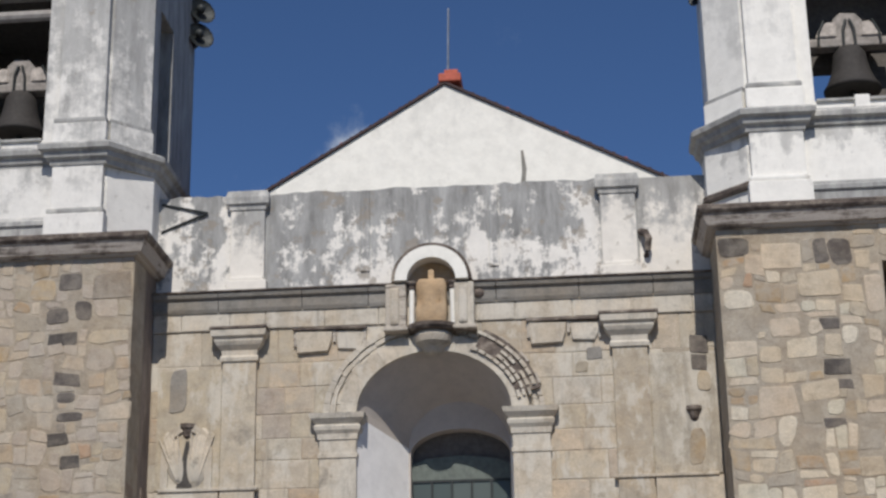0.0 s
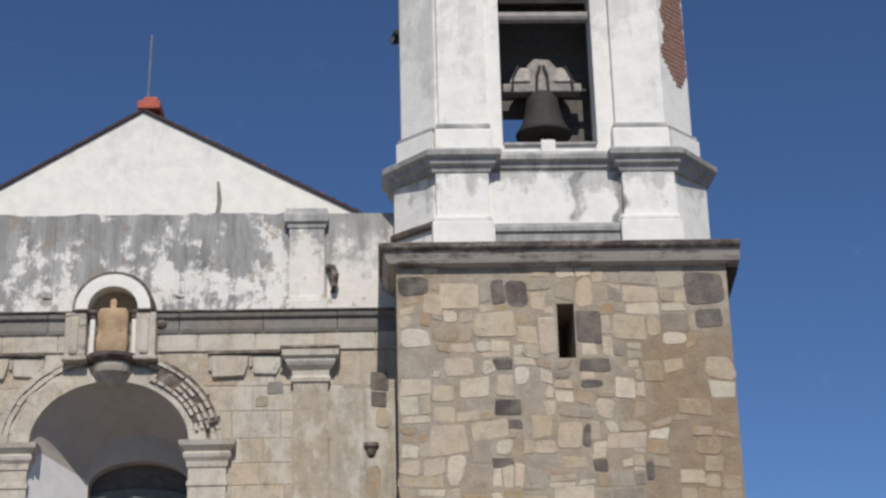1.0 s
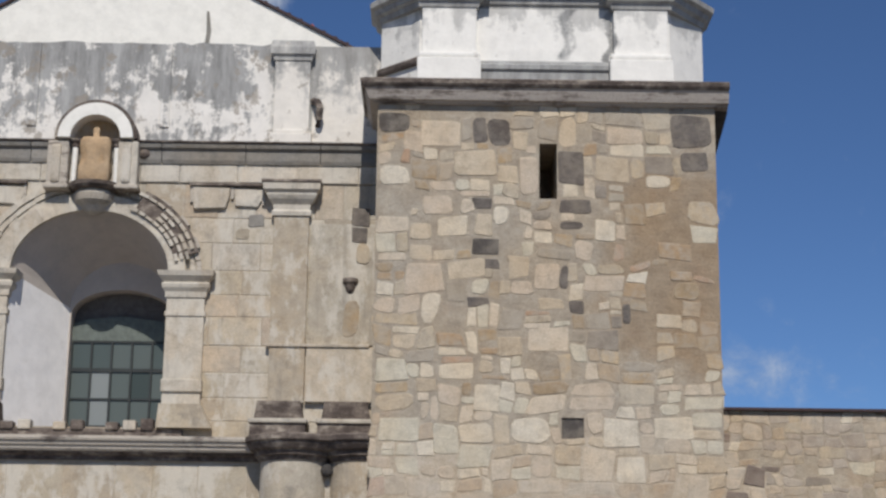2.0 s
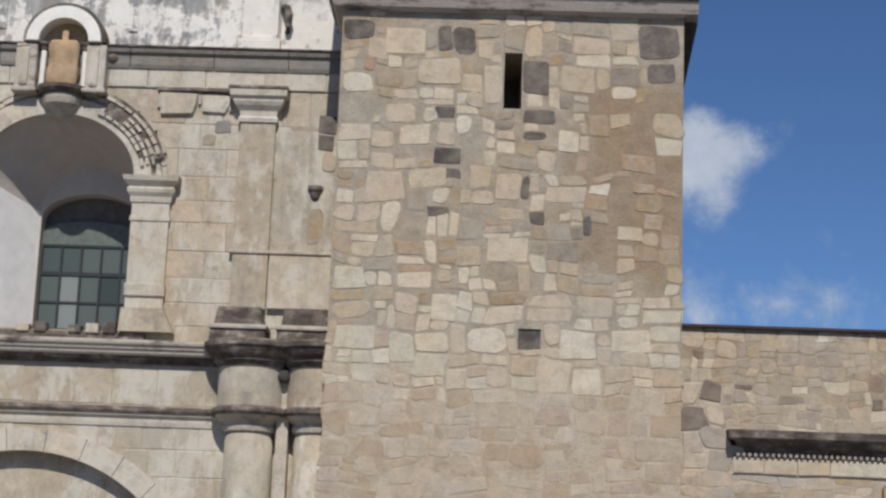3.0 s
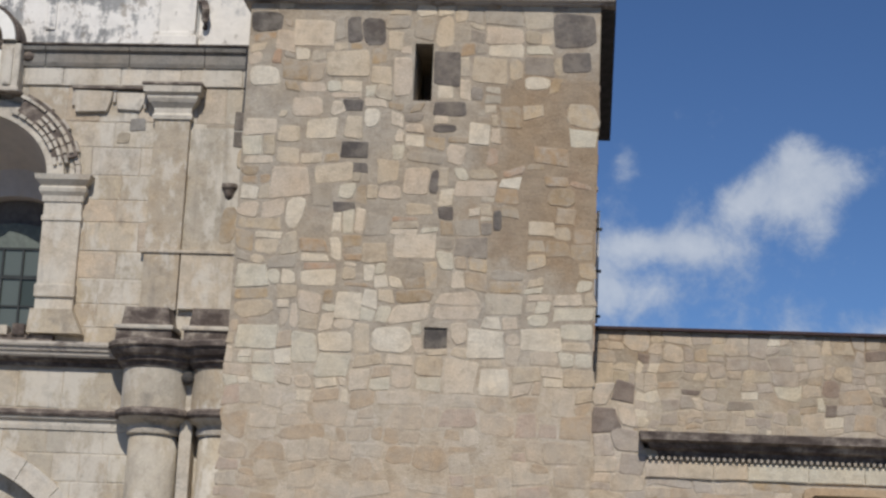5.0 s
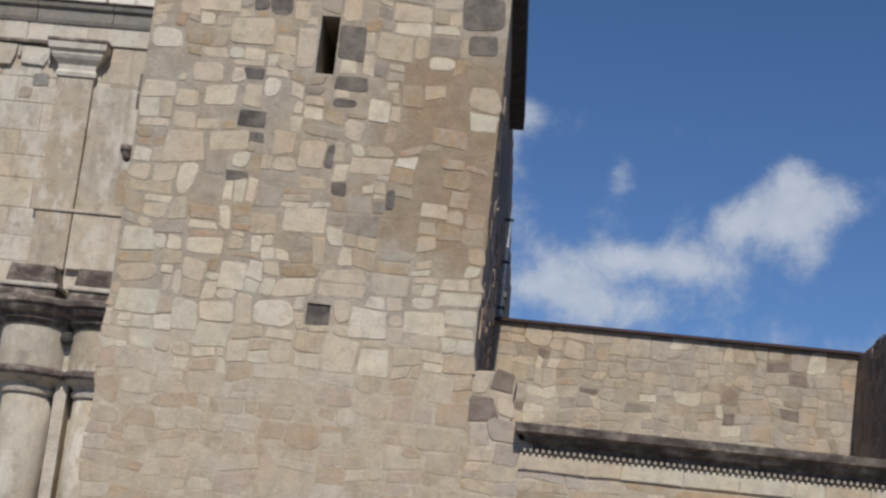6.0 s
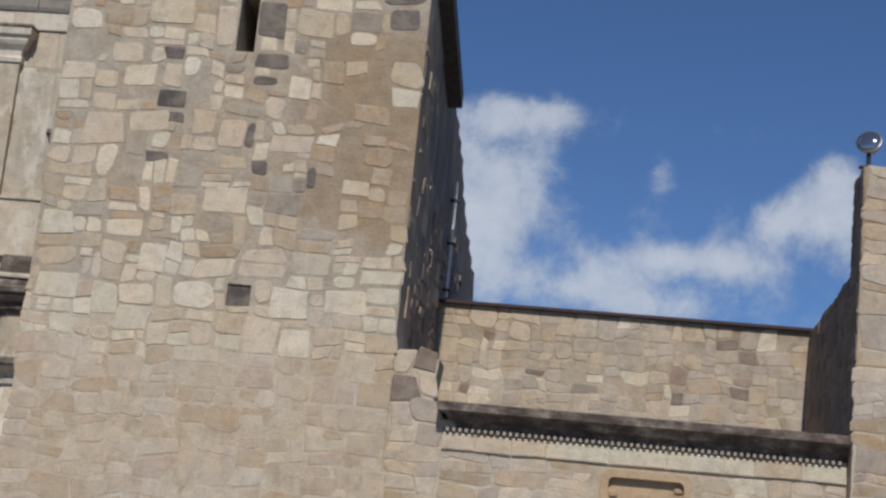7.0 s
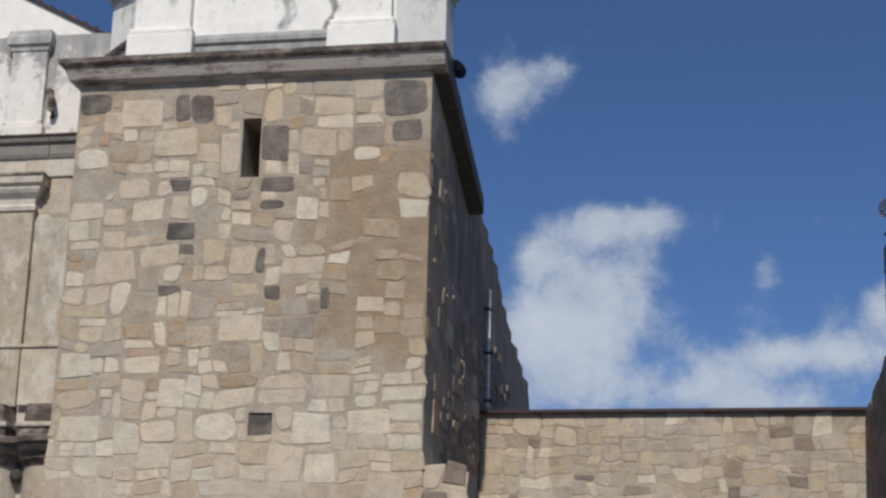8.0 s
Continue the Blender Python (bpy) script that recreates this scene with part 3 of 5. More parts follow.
def holed(bm, xs, zs, holes, y0, y1):
    """A slab over the grid xs, zs with some of its cells left open, as one closed skin."""
    v = {}

    def at(i, j, y):
        if (i, j, y) not in v:
            v[i, j, y] = bm.verts.new((xs[i], y, zs[j]))
        return v[i, j, y]

    solid = {(i, j) for i in range(len(xs) - 1) for j in range(len(zs) - 1)} - set(holes)
    for i, j in solid:
        for y in (y0, y1):
            bm.faces.new((at(i, j, y), at(i + 1, j, y), at(i + 1, j + 1, y), at(i, j + 1, y)))
        for (di, dj), (p, q) in (((-1, 0), ((i, j), (i, j + 1))), ((1, 0), ((i + 1, j), (i + 1, j + 1))), ((0, -1), ((i, j), (i + 1, j))), ((0, 1), ((i, j + 1), (i + 1, j + 1)))):
            if (i + di, j + dj) not in solid:
                bm.faces.new((at(*p, y0), at(*q, y0), at(*q, y1), at(*p, y1)))
    return bm


# ---- ground ----
def build_ground():
    bm = bmesh.new()
    bmesh.ops.create_grid(bm, x_segments=2, y_segments=2, size=1500)
    solo("ground", bm, paving, "pale stone-paved plaza in front of the church", "ground", kind="structure")


build_ground()

# ---- bell towers ----
W, TOP = 5.2, 9.9        # tower width, top of its rubble wall


def chamfered(x0, inset, cut, y0, y1):
    a, b = x0 + inset, x0 + W - inset
    return [(a, y0 + cut), (a + cut, y0), (b - cut, y0), (b, y0 + cut), (b, y1 - cut), (b - cut, y1), (a + cut, y1), (a, y1 - cut)]


def build_tower(x0, seed, main, DEEP):
    rng = random.Random(seed)
    wash = white_wash if main else aged_wash
    t = thing("bell_tower", (x0 + W / 2, DEEP / 2, 0),
              "rubble stone tower with a whitewashed belfry and dark cornice" if main else "rubble stone tower with a grey weathered belfry",
              "tower", "bell towers")
    # core of mortared masonry, with the slit and the putlog hole let into it
    bm = bmesh.new()
    if main:
        holed(bm, [x0, x0 + 2.49, x0 + 2.76, x0 + 2.81, x0 + 3.14, x0 + W], [0, 4.74, 5.05, 8.40, 9.28, TOP], [(1, 3), (3, 1)], 0.006, 1.5)
    else:
        box(bm, x0, x0 + W, 0.006, 0.7, 0, TOP)
    part("wall", bm, mortar, t, "lime mortar and rubble core")
    # the core shows on the sides, so its mortar is toned for shade
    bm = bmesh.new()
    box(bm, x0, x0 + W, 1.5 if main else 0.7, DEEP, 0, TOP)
    part("core", bm, flank_shade_mortar, t)
    if main:
        bm = bmesh.new()
        box(bm, x0 + 2.8, x0 + 3.15, 0.035, 0.2, 4.73, 5.06, 0.02)
        part("putlog_stone", bm, stone_dark, t)
    # rubble facing
    cells = []
    divide(rng, x0, x0 + W, 2.3, TOP, 0.52, 0.36, cells)
    darks, pales = [], []
    if main:
        cells = avoid(cells, x0 + 2.47, x0 + 2.78, 8.38, 9.3)
        cells = avoid(cells, x0 + 2.80, x0 + 3.16, 4.73, 5.06)
        # outstanding stones: middle, width and height
        darks = [(0.24, 9.58, 0.52, 0.31), (1.58, 9.47, 0.19, 0.4), (1.88, 9.44, 0.36, 0.43), (2.97, 8.9, 0.42, 0.55), (3.03, 8.27, 0.49, 0.21),
                 (2.99, 7.99, 0.34, 0.12), (1.67, 7.63, 0.42, 0.26), (1.75, 7.34, 0.22, 0.14), (1.58, 6.76, 0.34, 0.12), (1.6, 8.29, 0.31, 0.16),
                 (4.84, 9.51, 0.59, 0.54), (4.87, 9.02, 0.42, 0.32), (3.05, 6.72, 0.22, 0.2), (3.8, 6.59, 0.13, 0.31), (2.86, 7.19, 0.12, 0.43)]
        pales = [(0.55, 9.29, 0.31, 0.31), (0.97, 9.42, 0.6, 0.36), (2.21, 9.29, 0.22, 0.3), (2.32, 8.77, 0.28, 0.62), (1.5, 8.96, 0.62, 0.39),
                 (0.92, 8.28, 0.46, 0.28), (0.7, 7.87, 0.32, 0.26), (1.15, 7.94, 0.41, 0.3), (3.61, 8.88, 0.53, 0.41), (3.48, 7.91, 0.29, 0.32),
                 (0.76, 7.13, 0.56, 0.49), (2.6, 7.18, 0.37, 0.43), (3.46, 7.08, 0.59, 0.26), (4.43, 6.53, 0.38, 0.24), (2.06, 6.1, 0.37, 0.29),
                 (0.3, 5.73, 0.47, 0.36), (1.15, 5.35, 0.33, 0.3), (1.7, 5.32, 0.38, 0.39), (2.36, 4.87, 0.6, 0.42), (3.68, 4.84, 0.54, 0.42),
                 (4.47, 4.9, 0.6, 0.34), (1.25, 5.71, 0.5, 0.22), (0.42, 4.86, 0.55, 0.34)]
    else:
        darks = [(4.2, 9.5, 0.4, 0.25), (4.0, 8.95, 0.35, 0.3), (4.4, 9.0, 0.25, 0.35), (4.1, 8.55, 0.5, 0.2), (4.2, 7.9, 0.4, 0.2), (4.2, 7.6, 0.3, 0.15),
                 (4.3, 7.3, 0.45, 0.12), (4.1, 6.95, 0.35, 0.2), (4.3, 6.6, 0.3, 0.2)]
    for x, z, w, h in darks + pales:
        cells = without(cells, x0 + x, z, w, h)

    def mats(u, z):
        r, lx = rng.random(), u - x0
        if not main:
            return stone_grey if r < 0.42 else stone_mid if r < 0.64 else stone_limed if r < 0.88 else stone_tan
        if main and lx > 3.7 and 5.8 < z < 8.8:
            return stone_tan if r < 0.8 else stone_pale if r < 0.86 else stone_mid
        if z < 4.1:
            return stone_limed if r < 0.68 else stone_pale if r < 0.82 else stone_tan if r < 0.92 else stone_mid
        share = (0.84 if z < 5.9 else 0.68) if lx < 3.2 else 0.5 if z < 5.8 else 0.34
        return stone_pale if r < share else stone_mid if r < 0.87 else stone_tan

    rect = lambda rows: [(x0 + x - w / 2, x0 + x + w / 2, z - h / 2, z + h / 2) for x, z, w, h in rows]
    round_one = dict(wander=0.06, gap=(-0.025, -0.005), rough=(0.06, 0.24), proud=(0.0, 0.006))
    lay(rng, rect(darks), t, 0.0, lambda u, z: stone_dark, style=round_one)
    lay(rng, rect(pales), t, 0.0, lambda u, z: stone_pale, style=round_one)
    cells.sort(key=lambda q: -q[2])
    many = 300 - len(darks) - len(pales)
    lay(rng, [q for q in cells[:many] if q[2] < 4.1], t, 0.0, mats, bare=0.3, style=FLUSH)
    lay(rng, [q for q in cells[:many] if q[2] >= 4.1], t, 0.0, mats, bare=lambda u, z: 0.36 if main and u - x0 > 3.6 and 5.8 < z < 8.9 else 0.2 if main and u - x0 > 2.6 and z > 5.6 else 0.1)
    if len(cells) > many:
        rest = [q for q in cells[many:] if rng.random() > 0.16]
        tagged(part("rubble", heap(rng, [q for q in rest if q[2] > 3.9], 0.0, RUBBLE), pale_rest, t), kind="stuff")
        tagged(part("rubble", heap(rng, [q for q in rest if q[2] <= 3.9], 0.0, FLUSH), limed_rest, t), kind="stuff")
    # lower rubble and flanks
    low = []
    divide(rng, x0, x0 + W, 0.0, 2.3, 0.66, 0.42, low)
    tagged(part("rubble", heap(rng, low, 0.0, FLUSH), limed_rest, t), kind="stuff")
    # flank and inner-face stones are coloured darker to carry the side shade
    pick = lambda u, z: rng.choice((stone_tan, stone_brown_shade, stone_brown_shade, stone_brown_shade))
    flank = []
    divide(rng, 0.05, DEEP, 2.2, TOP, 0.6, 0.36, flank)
    lay(rng, flank, t, x0 + W - 0.012, pick if main else (lambda u, z: stone_brown_shade), side="right", limit=140, style=RAGGED)
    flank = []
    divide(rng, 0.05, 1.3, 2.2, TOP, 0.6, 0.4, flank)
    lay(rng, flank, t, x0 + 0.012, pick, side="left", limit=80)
    # main cornice: a light cavetto under a black-weathered slab; on the flank of one tower it rakes down
    plan = [(x0, DEEP), (x0, 0.0), (x0 + W, 0.0), (x0 + W, DEEP)]
    if main:
        plan = [(x0, DEEP), (x0, 0.0), (x0 + W + 0.2, 0.0)]
    bm = bmesh.new()
    sweep(bm, plan, [(-0.5, 9.88), (0.03, 9.88), (0.06, 9.89), (0.07, 9.91), (0.13, 9.925), (0.15, 9.97), (0.19, 10.07), (0.21, 10.105), (-0.5, 10.105)])
    part("cornice", bm, fascia, t, "worn moulded stone cornice with soot stains")
    bm = bmesh.new()
    sweep(bm, plan, [(-0.5, 10.105), (0.225, 10.105), (0.24, 10.12), (0.265, 10.15), (0.275, 10.21), (0.2, 10.25), (-0.5, 10.27)])
    part("cornice_slab", bm, sooty, t, "black-weathered cornice slab")
    if main:
        bm = bmesh.new()
        prism(bm, [(0.12, 9.86), (0.0, 10.1), (0.3, 10.12), (3.5, 9.12), (3.5, 8.86), (0.3, 9.8)], x0 + W - 0.1, x0 + W + 0.22, "x")
        part("raking_coping", bm, black_stone, t, "dark raking coping on the flank")
    bm = bmesh.new()
    box(bm, x0 - 0.02, x0 + W - 0.02, -0.02, DEEP, 10.2, 10.262)
    part("cornice_top", bm, sooty, t)
    # belfry pedestal storey, chamfered at the corners
    bm = bmesh.new()
    prism(bm, chamfered(x0, 0.0, 0.62, 0.34, DEEP), 10.25, 11.62, "z")
    part("belfry_base", bm, base_wash if main else wash, t, "whitewashed chamfered pedestal")
    bm = bmesh.new()
    prof = [(-0.3, 10.25), (0.03, 10.25), (0.03, 10.36), (0.0, 10.4), (-0.3, 10.4)]
    sweep(bm, chamfered(x0, 0.0, 0.62, 0.34, DEEP), prof, True)
    part("plinth", bm, base_wash if main else ledge_wash, t)
    bm = bmesh.new()
    sweep(bm, [(x0 + 1.6, 0.36), (x0 + 3.6, 0.36)], [(-0.1, 10.25), (0.1, 10.25), (0.1, 10.54), (0.14, 10.57), (0.14, 10.64), (0.1, 10.67), (0.06, 10.73), (0.0, 10.75), (-0.1, 10.75)])
    part("plinth_band", bm, moss_wash if main else ledge_wash, t, "moss-blackened band between the pedestals")
    if main:
        bm = bmesh.new()
        sweep(bm, [(x0, 1.3), (x0, 0.96), (x0 + 0.62, 0.34)], [(-0.1, 10.66), (0.05, 10.66), (0.07, 10.7), (0.07, 10.76), (0.02, 10.8), (-0.1, 10.8)])
        part("chamfer_moulding", bm, sooty, t, "soot-black moulding on the chamfer")
    for px in (0.66, 3.68):
        bm = bmesh.new()
        box(bm, x0 + px, x0 + px + 0.86, 0.2, 0.5, 10.25, 11.63, 0.02)
        part("pedestal", bm, base_wash if main else wash, t)
        bm = bmesh.new()
        box(bm, x0 + px - 0.07, x0 + px + 0.93, 0.12, 0.5, 10.25, 10.72, 0.02)
        part("pedestal_foot", bm, wash, t)
        bm = bmesh.new()
        box(bm, x0 + px - 0.05, x0 + px + 0.91, 0.14, 0.5, 10.72, 10.82, 0.035)
        part("pedestal_moulding", bm, base_wash if main else ledge_wash, t)
    # ledge, broken forward round the pedestals
    bm = bmesh.new()
    prof = [(-0.35, 11.58), (0.02, 11.58), (0.04, 11.66), (0.1, 11.7), (0.12, 11.78), (0.19, 11.82), (0.2, 11.9), (0.14, 11.95), (-0.35, 12.0)]
    e = x0 + W
    plan = [(x0, DEEP - 0.62), (x0, 0.96), (x0 + 0.62, 0.2), (x0 + 1.53, 0.2), (x0 + 1.53, 0.42), (e - 1.53, 0.42), (e - 1.53, 0.2), (e - 0.62, 0.2), (e, 0.96), (e, DEEP - 0.62)]
    sweep(bm, plan, prof)
    part("ledge", bm, ledge_wash, t, "moss-darkened moulded ledge")
    bm = bmesh.new()
    prism(bm, chamfered(x0, 0.02, 0.62, 0.36, DEEP), 11.6, 12.0, "z")
    part("belfry_floor", bm, ledge_wash, t)
    # belfry storey: four walls, each with a tall opening
    z0, z1, op0, op1 = 11.98, 17.2, 12.2, 15.1
    a, b = x0 + 1.8, x0 + 3.37
    fy = 0.55

    def wall_part(name, bm):
        part(name, bm, wash, t, "whitewashed belfry wall" if name == "belfry_wall" else "")

    wall_part("belfry_wall", prism(bmesh.new(), [(x0 + 0.14, 1.1), (x0 + 0.69, fy), (a, fy), (a, fy + 0.55), (x0 + 0.9, fy + 0.55), (x0 + 0.6, 1.3)], z0, z1, "z"))
    wall_part("belfry_wall", prism(bmesh.new(), [(b, fy), (e - 0.69, fy), (e - 0.14, 1.1), (e - 0.6, 1.3), (e - 0.9, fy + 0.55), (b, fy + 0.55)], z0, z1, "z"))
    wall_part("lintel", box(bmesh.new(), a, b, fy, fy + 0.55, op1, z1))
    wall_part("breast", box(bmesh.new(), a, b, fy, fy + 0.55, z0, op0))
    # rear wall and flanks
    r0, r1 = DEEP - 0.4, DEEP
    # rear wall is white plaster coloured dark for the dim belfry
    part("rear_wall", holed(bmesh.new(), [x0 + 0.62, x0 + 1.75, x0 + 2.45, e - 0.62], [z0, 12.2, 13.4, z1], [(1, 1)], r0, r1), interior_shade, t)
    for s in (x0 + 0.14, e - 0.6):
        if DEEP > 3:
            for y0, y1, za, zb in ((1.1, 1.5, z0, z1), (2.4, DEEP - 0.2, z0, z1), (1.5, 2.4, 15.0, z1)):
                part("side_wall", box(bmesh.new(), s, s + 0.46, y0, y1, za, zb), streak_shade_wash, t, "rain-streaked side wall with the flank's shade in its colour")
        else:
            wall_part("side_wall", box(bmesh.new(), s, s + 0.46, 1.1, DEEP - 0.2, z0, z1))
    wall_part("belfry_roof", box(bmesh.new(), x0 + 0.3, e - 0.3, 0.7, DEEP, z1, z1 + 0.2))
    # ceiling given the same painted dimness
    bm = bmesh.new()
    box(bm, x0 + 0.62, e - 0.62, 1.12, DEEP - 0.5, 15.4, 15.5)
    part("belfry_ceiling", bm, interior_shade, t)
    for px, pw in ((0.74, 0.8), (3.66, 0.8)):
        bm = bmesh.new()
        box(bm, x0 + px, x0 + px + pw, 0.4, 0.6, 12.0, 17.1, 0.015)
        part("pilaster", bm, wash, t)
        bm = bmesh.new()
        box(bm, x0 + px - 0.07, x0 + px + pw + 0.07, 0.3, 0.6, 11.95, 12.4, 0.03)
        part("pilaster_base", bm, wash, t)
        bm = bmesh.new()
        box(bm, x0 + px - 0.05, x0 + px + pw + 0.05, 0.32, 0.6, 12.4, 12.5, 0.035)
        part("base_moulding", bm, ledge_wash, t)
    for sgn, px in ((-1, x0), (1, e)):
        bm = bmesh.new()
        q = [(px - sgn * 0.05, 0.98), (px - sgn * 0.62, 0.4), (px - sgn * 0.75, 0.62), (px - sgn * 0.2, 1.2)]
        prism(bm, q, 11.95, 12.4, "z")
        part("corner_base", bm, wash, t)
        bm = bmesh.new()
        prism(bm, [(px - sgn * 0.08, 1.0), (px - sgn * 0.64, 0.43), (px - sgn * 0.75, 0.62), (px - sgn * 0.2, 1.2)], 12.4, 12.48, "z")
        part("base_moulding", bm, ledge_wash, t)
    bm = bmesh.new()
    box(bm, a + 0.02, b - 0.02, 0.5, 1.12, op0 - 0.02, op0 + 0.03, 0.01)
    part("sill", bm, ledge_wash, t)
    bm = bmesh.new()
    box(bm, a + 0.62, a + 0.86, 0.44, 0.58, 11.9, 12.25, 0.02)
    part("sill_block", bm, wash, t)
    bm = bmesh.new()
    tube(bm, [(a - 0.1, 0.9, 14.72), (b + 0.1, 0.9, 14.72)], 0.1, 10)
    part("tie_beam", bm, beam_wood, t, "weathered grey timber tie beam")
    if main:
        # fallen plaster that bares the bricks on a chamfered corner
        m = pose(e - 0.69, fy, 0, 0, 0, 45)
        for k in range(24):
            z = 13.3 + 0.085 * k
            left = 0.7 - 0.62 * min(1.0, (k + 2) / 7.0) + 0.13 * noise.noise((k * 0.35, 2.0, 0.0)) + (0.05 if k > 8 else 0)
            right = 0.76 - 0.22 * max(0.0, 1 - k / 4.0)
            x = left
            while x < right - 0.03:
                w = min(0.2 - (0.08 if k % 2 and x == left else 0), right - x)
                bm = bmesh.new()
                box(bm, x + 0.004, x + w - 0.004, -0.012 + rng.uniform(-0.004, 0.004), 0.05, z + 0.004, z + 0.078, 0.004)
                bmesh.ops.transform(bm, matrix=m, verts=bm.verts[:])
                part("brick", bm, brick_red, t)
                x += w
    return t


build_tower(0.0, 5, True, 2.25)
build_tower(-14.4, 8, False, 4.2)


def build_bell(x, y, label):
    b = thing("church_bell", (x, y, 13.5), label, "bell", "church bells")
    bm = bmesh.new()
    lathe(bm, x, y, [(0.40, 12.72), (0.47, 12.70), (0.48, 12.75), (0.40, 12.88), (0.33, 13.05), (0.29, 13.25), (0.27, 13.4), (0.2, 13.5), (0.05, 13.54)])
    part("bell_body", bm, bronze, b, "dark bronze bell", smooth=True)
    bm = bmesh.new()
    box(bm, x - 0.68, x + 0.68, y - 0.14, y + 0.14, 13.5, 13.66, 0.03)
    prism(bm, [(x - 0.3, 13.64), (x + 0.3, 13.64), (x + 0.24, 13.98), (x + 0.14, 14.1), (x - 0.12, 14.12), (x - 0.24, 14.0)], y - 0.13, y + 0.13)
    part("yoke", bm, bell_wood, b, "bleached timber headstock")
    for sgn in (-1, 1):
        bm = bmesh.new()
        q = [(x + sgn * 0.2, 13.66), (x + sgn * 0.56, 13.66), (x + sgn * 0.5, 13.82), (x + sgn * 0.38, 13.95), (x + sgn * 0.2, 13.94)]
        prism(bm, q if sgn > 0 else q[::-1], y - 0.17, y + 0.17)
        bmesh.ops.bevel(bm, geom=bm.edges[:], offset=0.025, segments=2, affect="EDGES")
        part("yoke_shoulder", bm, pale_wood, b, "pale limewashed timber shoulder")
        bm = bmesh.new()
        tube(bm, [(x + sgn * 0.1, y - 0.15, 13.48), (x + sgn * 0.09, y - 0.17, 13.8), (x + sgn * 0.03, y - 0.16, 13.98)], 0.025, 6)
        part("strap", bm, iron, b)
        bm = bmesh.new()
        tube(bm, [(x + sgn * 0.52, y - 0.18, 13.52), (x + sgn * 0.5, y - 0.185, 13.75), (x + sgn * 0.4, y - 0.18, 13.96)], 0.022, 6)
        part("strap", bm, iron, b)
    bm = bmesh.new()
    tube(bm, [(x - 0.95, y, 13.56), (x + 0.95, y, 13.56)], 0.05, 8)
    part("axle", bm, iron, b)
    bm = bmesh.new()
    tube(bm, [(x, y, 13.2), (x, y, 12.68)], 0.025, 6)
    bmesh.ops.create_uvsphere(bm, u_segments=10, v_segments=8, radius=0.07, matrix=Matrix.Translation((x, y, 12.66)))
    part("clapper", bm, iron, b)


build_bell(2.58, 1.42, "dark bronze bell on a bleached timber yoke")
build_bell(-11.8, 1.5, "dark bronze bell on a bleached yoke in the grey tower")

# ---- central facade ----
XC, FY = -4.55, 1.3      # axis of the front, plane of its upper wall
X0, X1 = -9.2, 0.0


def mirrored(x):
    return 2 * XC - x


facade = thing("church", (XC, 2.0, 0), "buff ashlar church front with arched window and columns", "church")


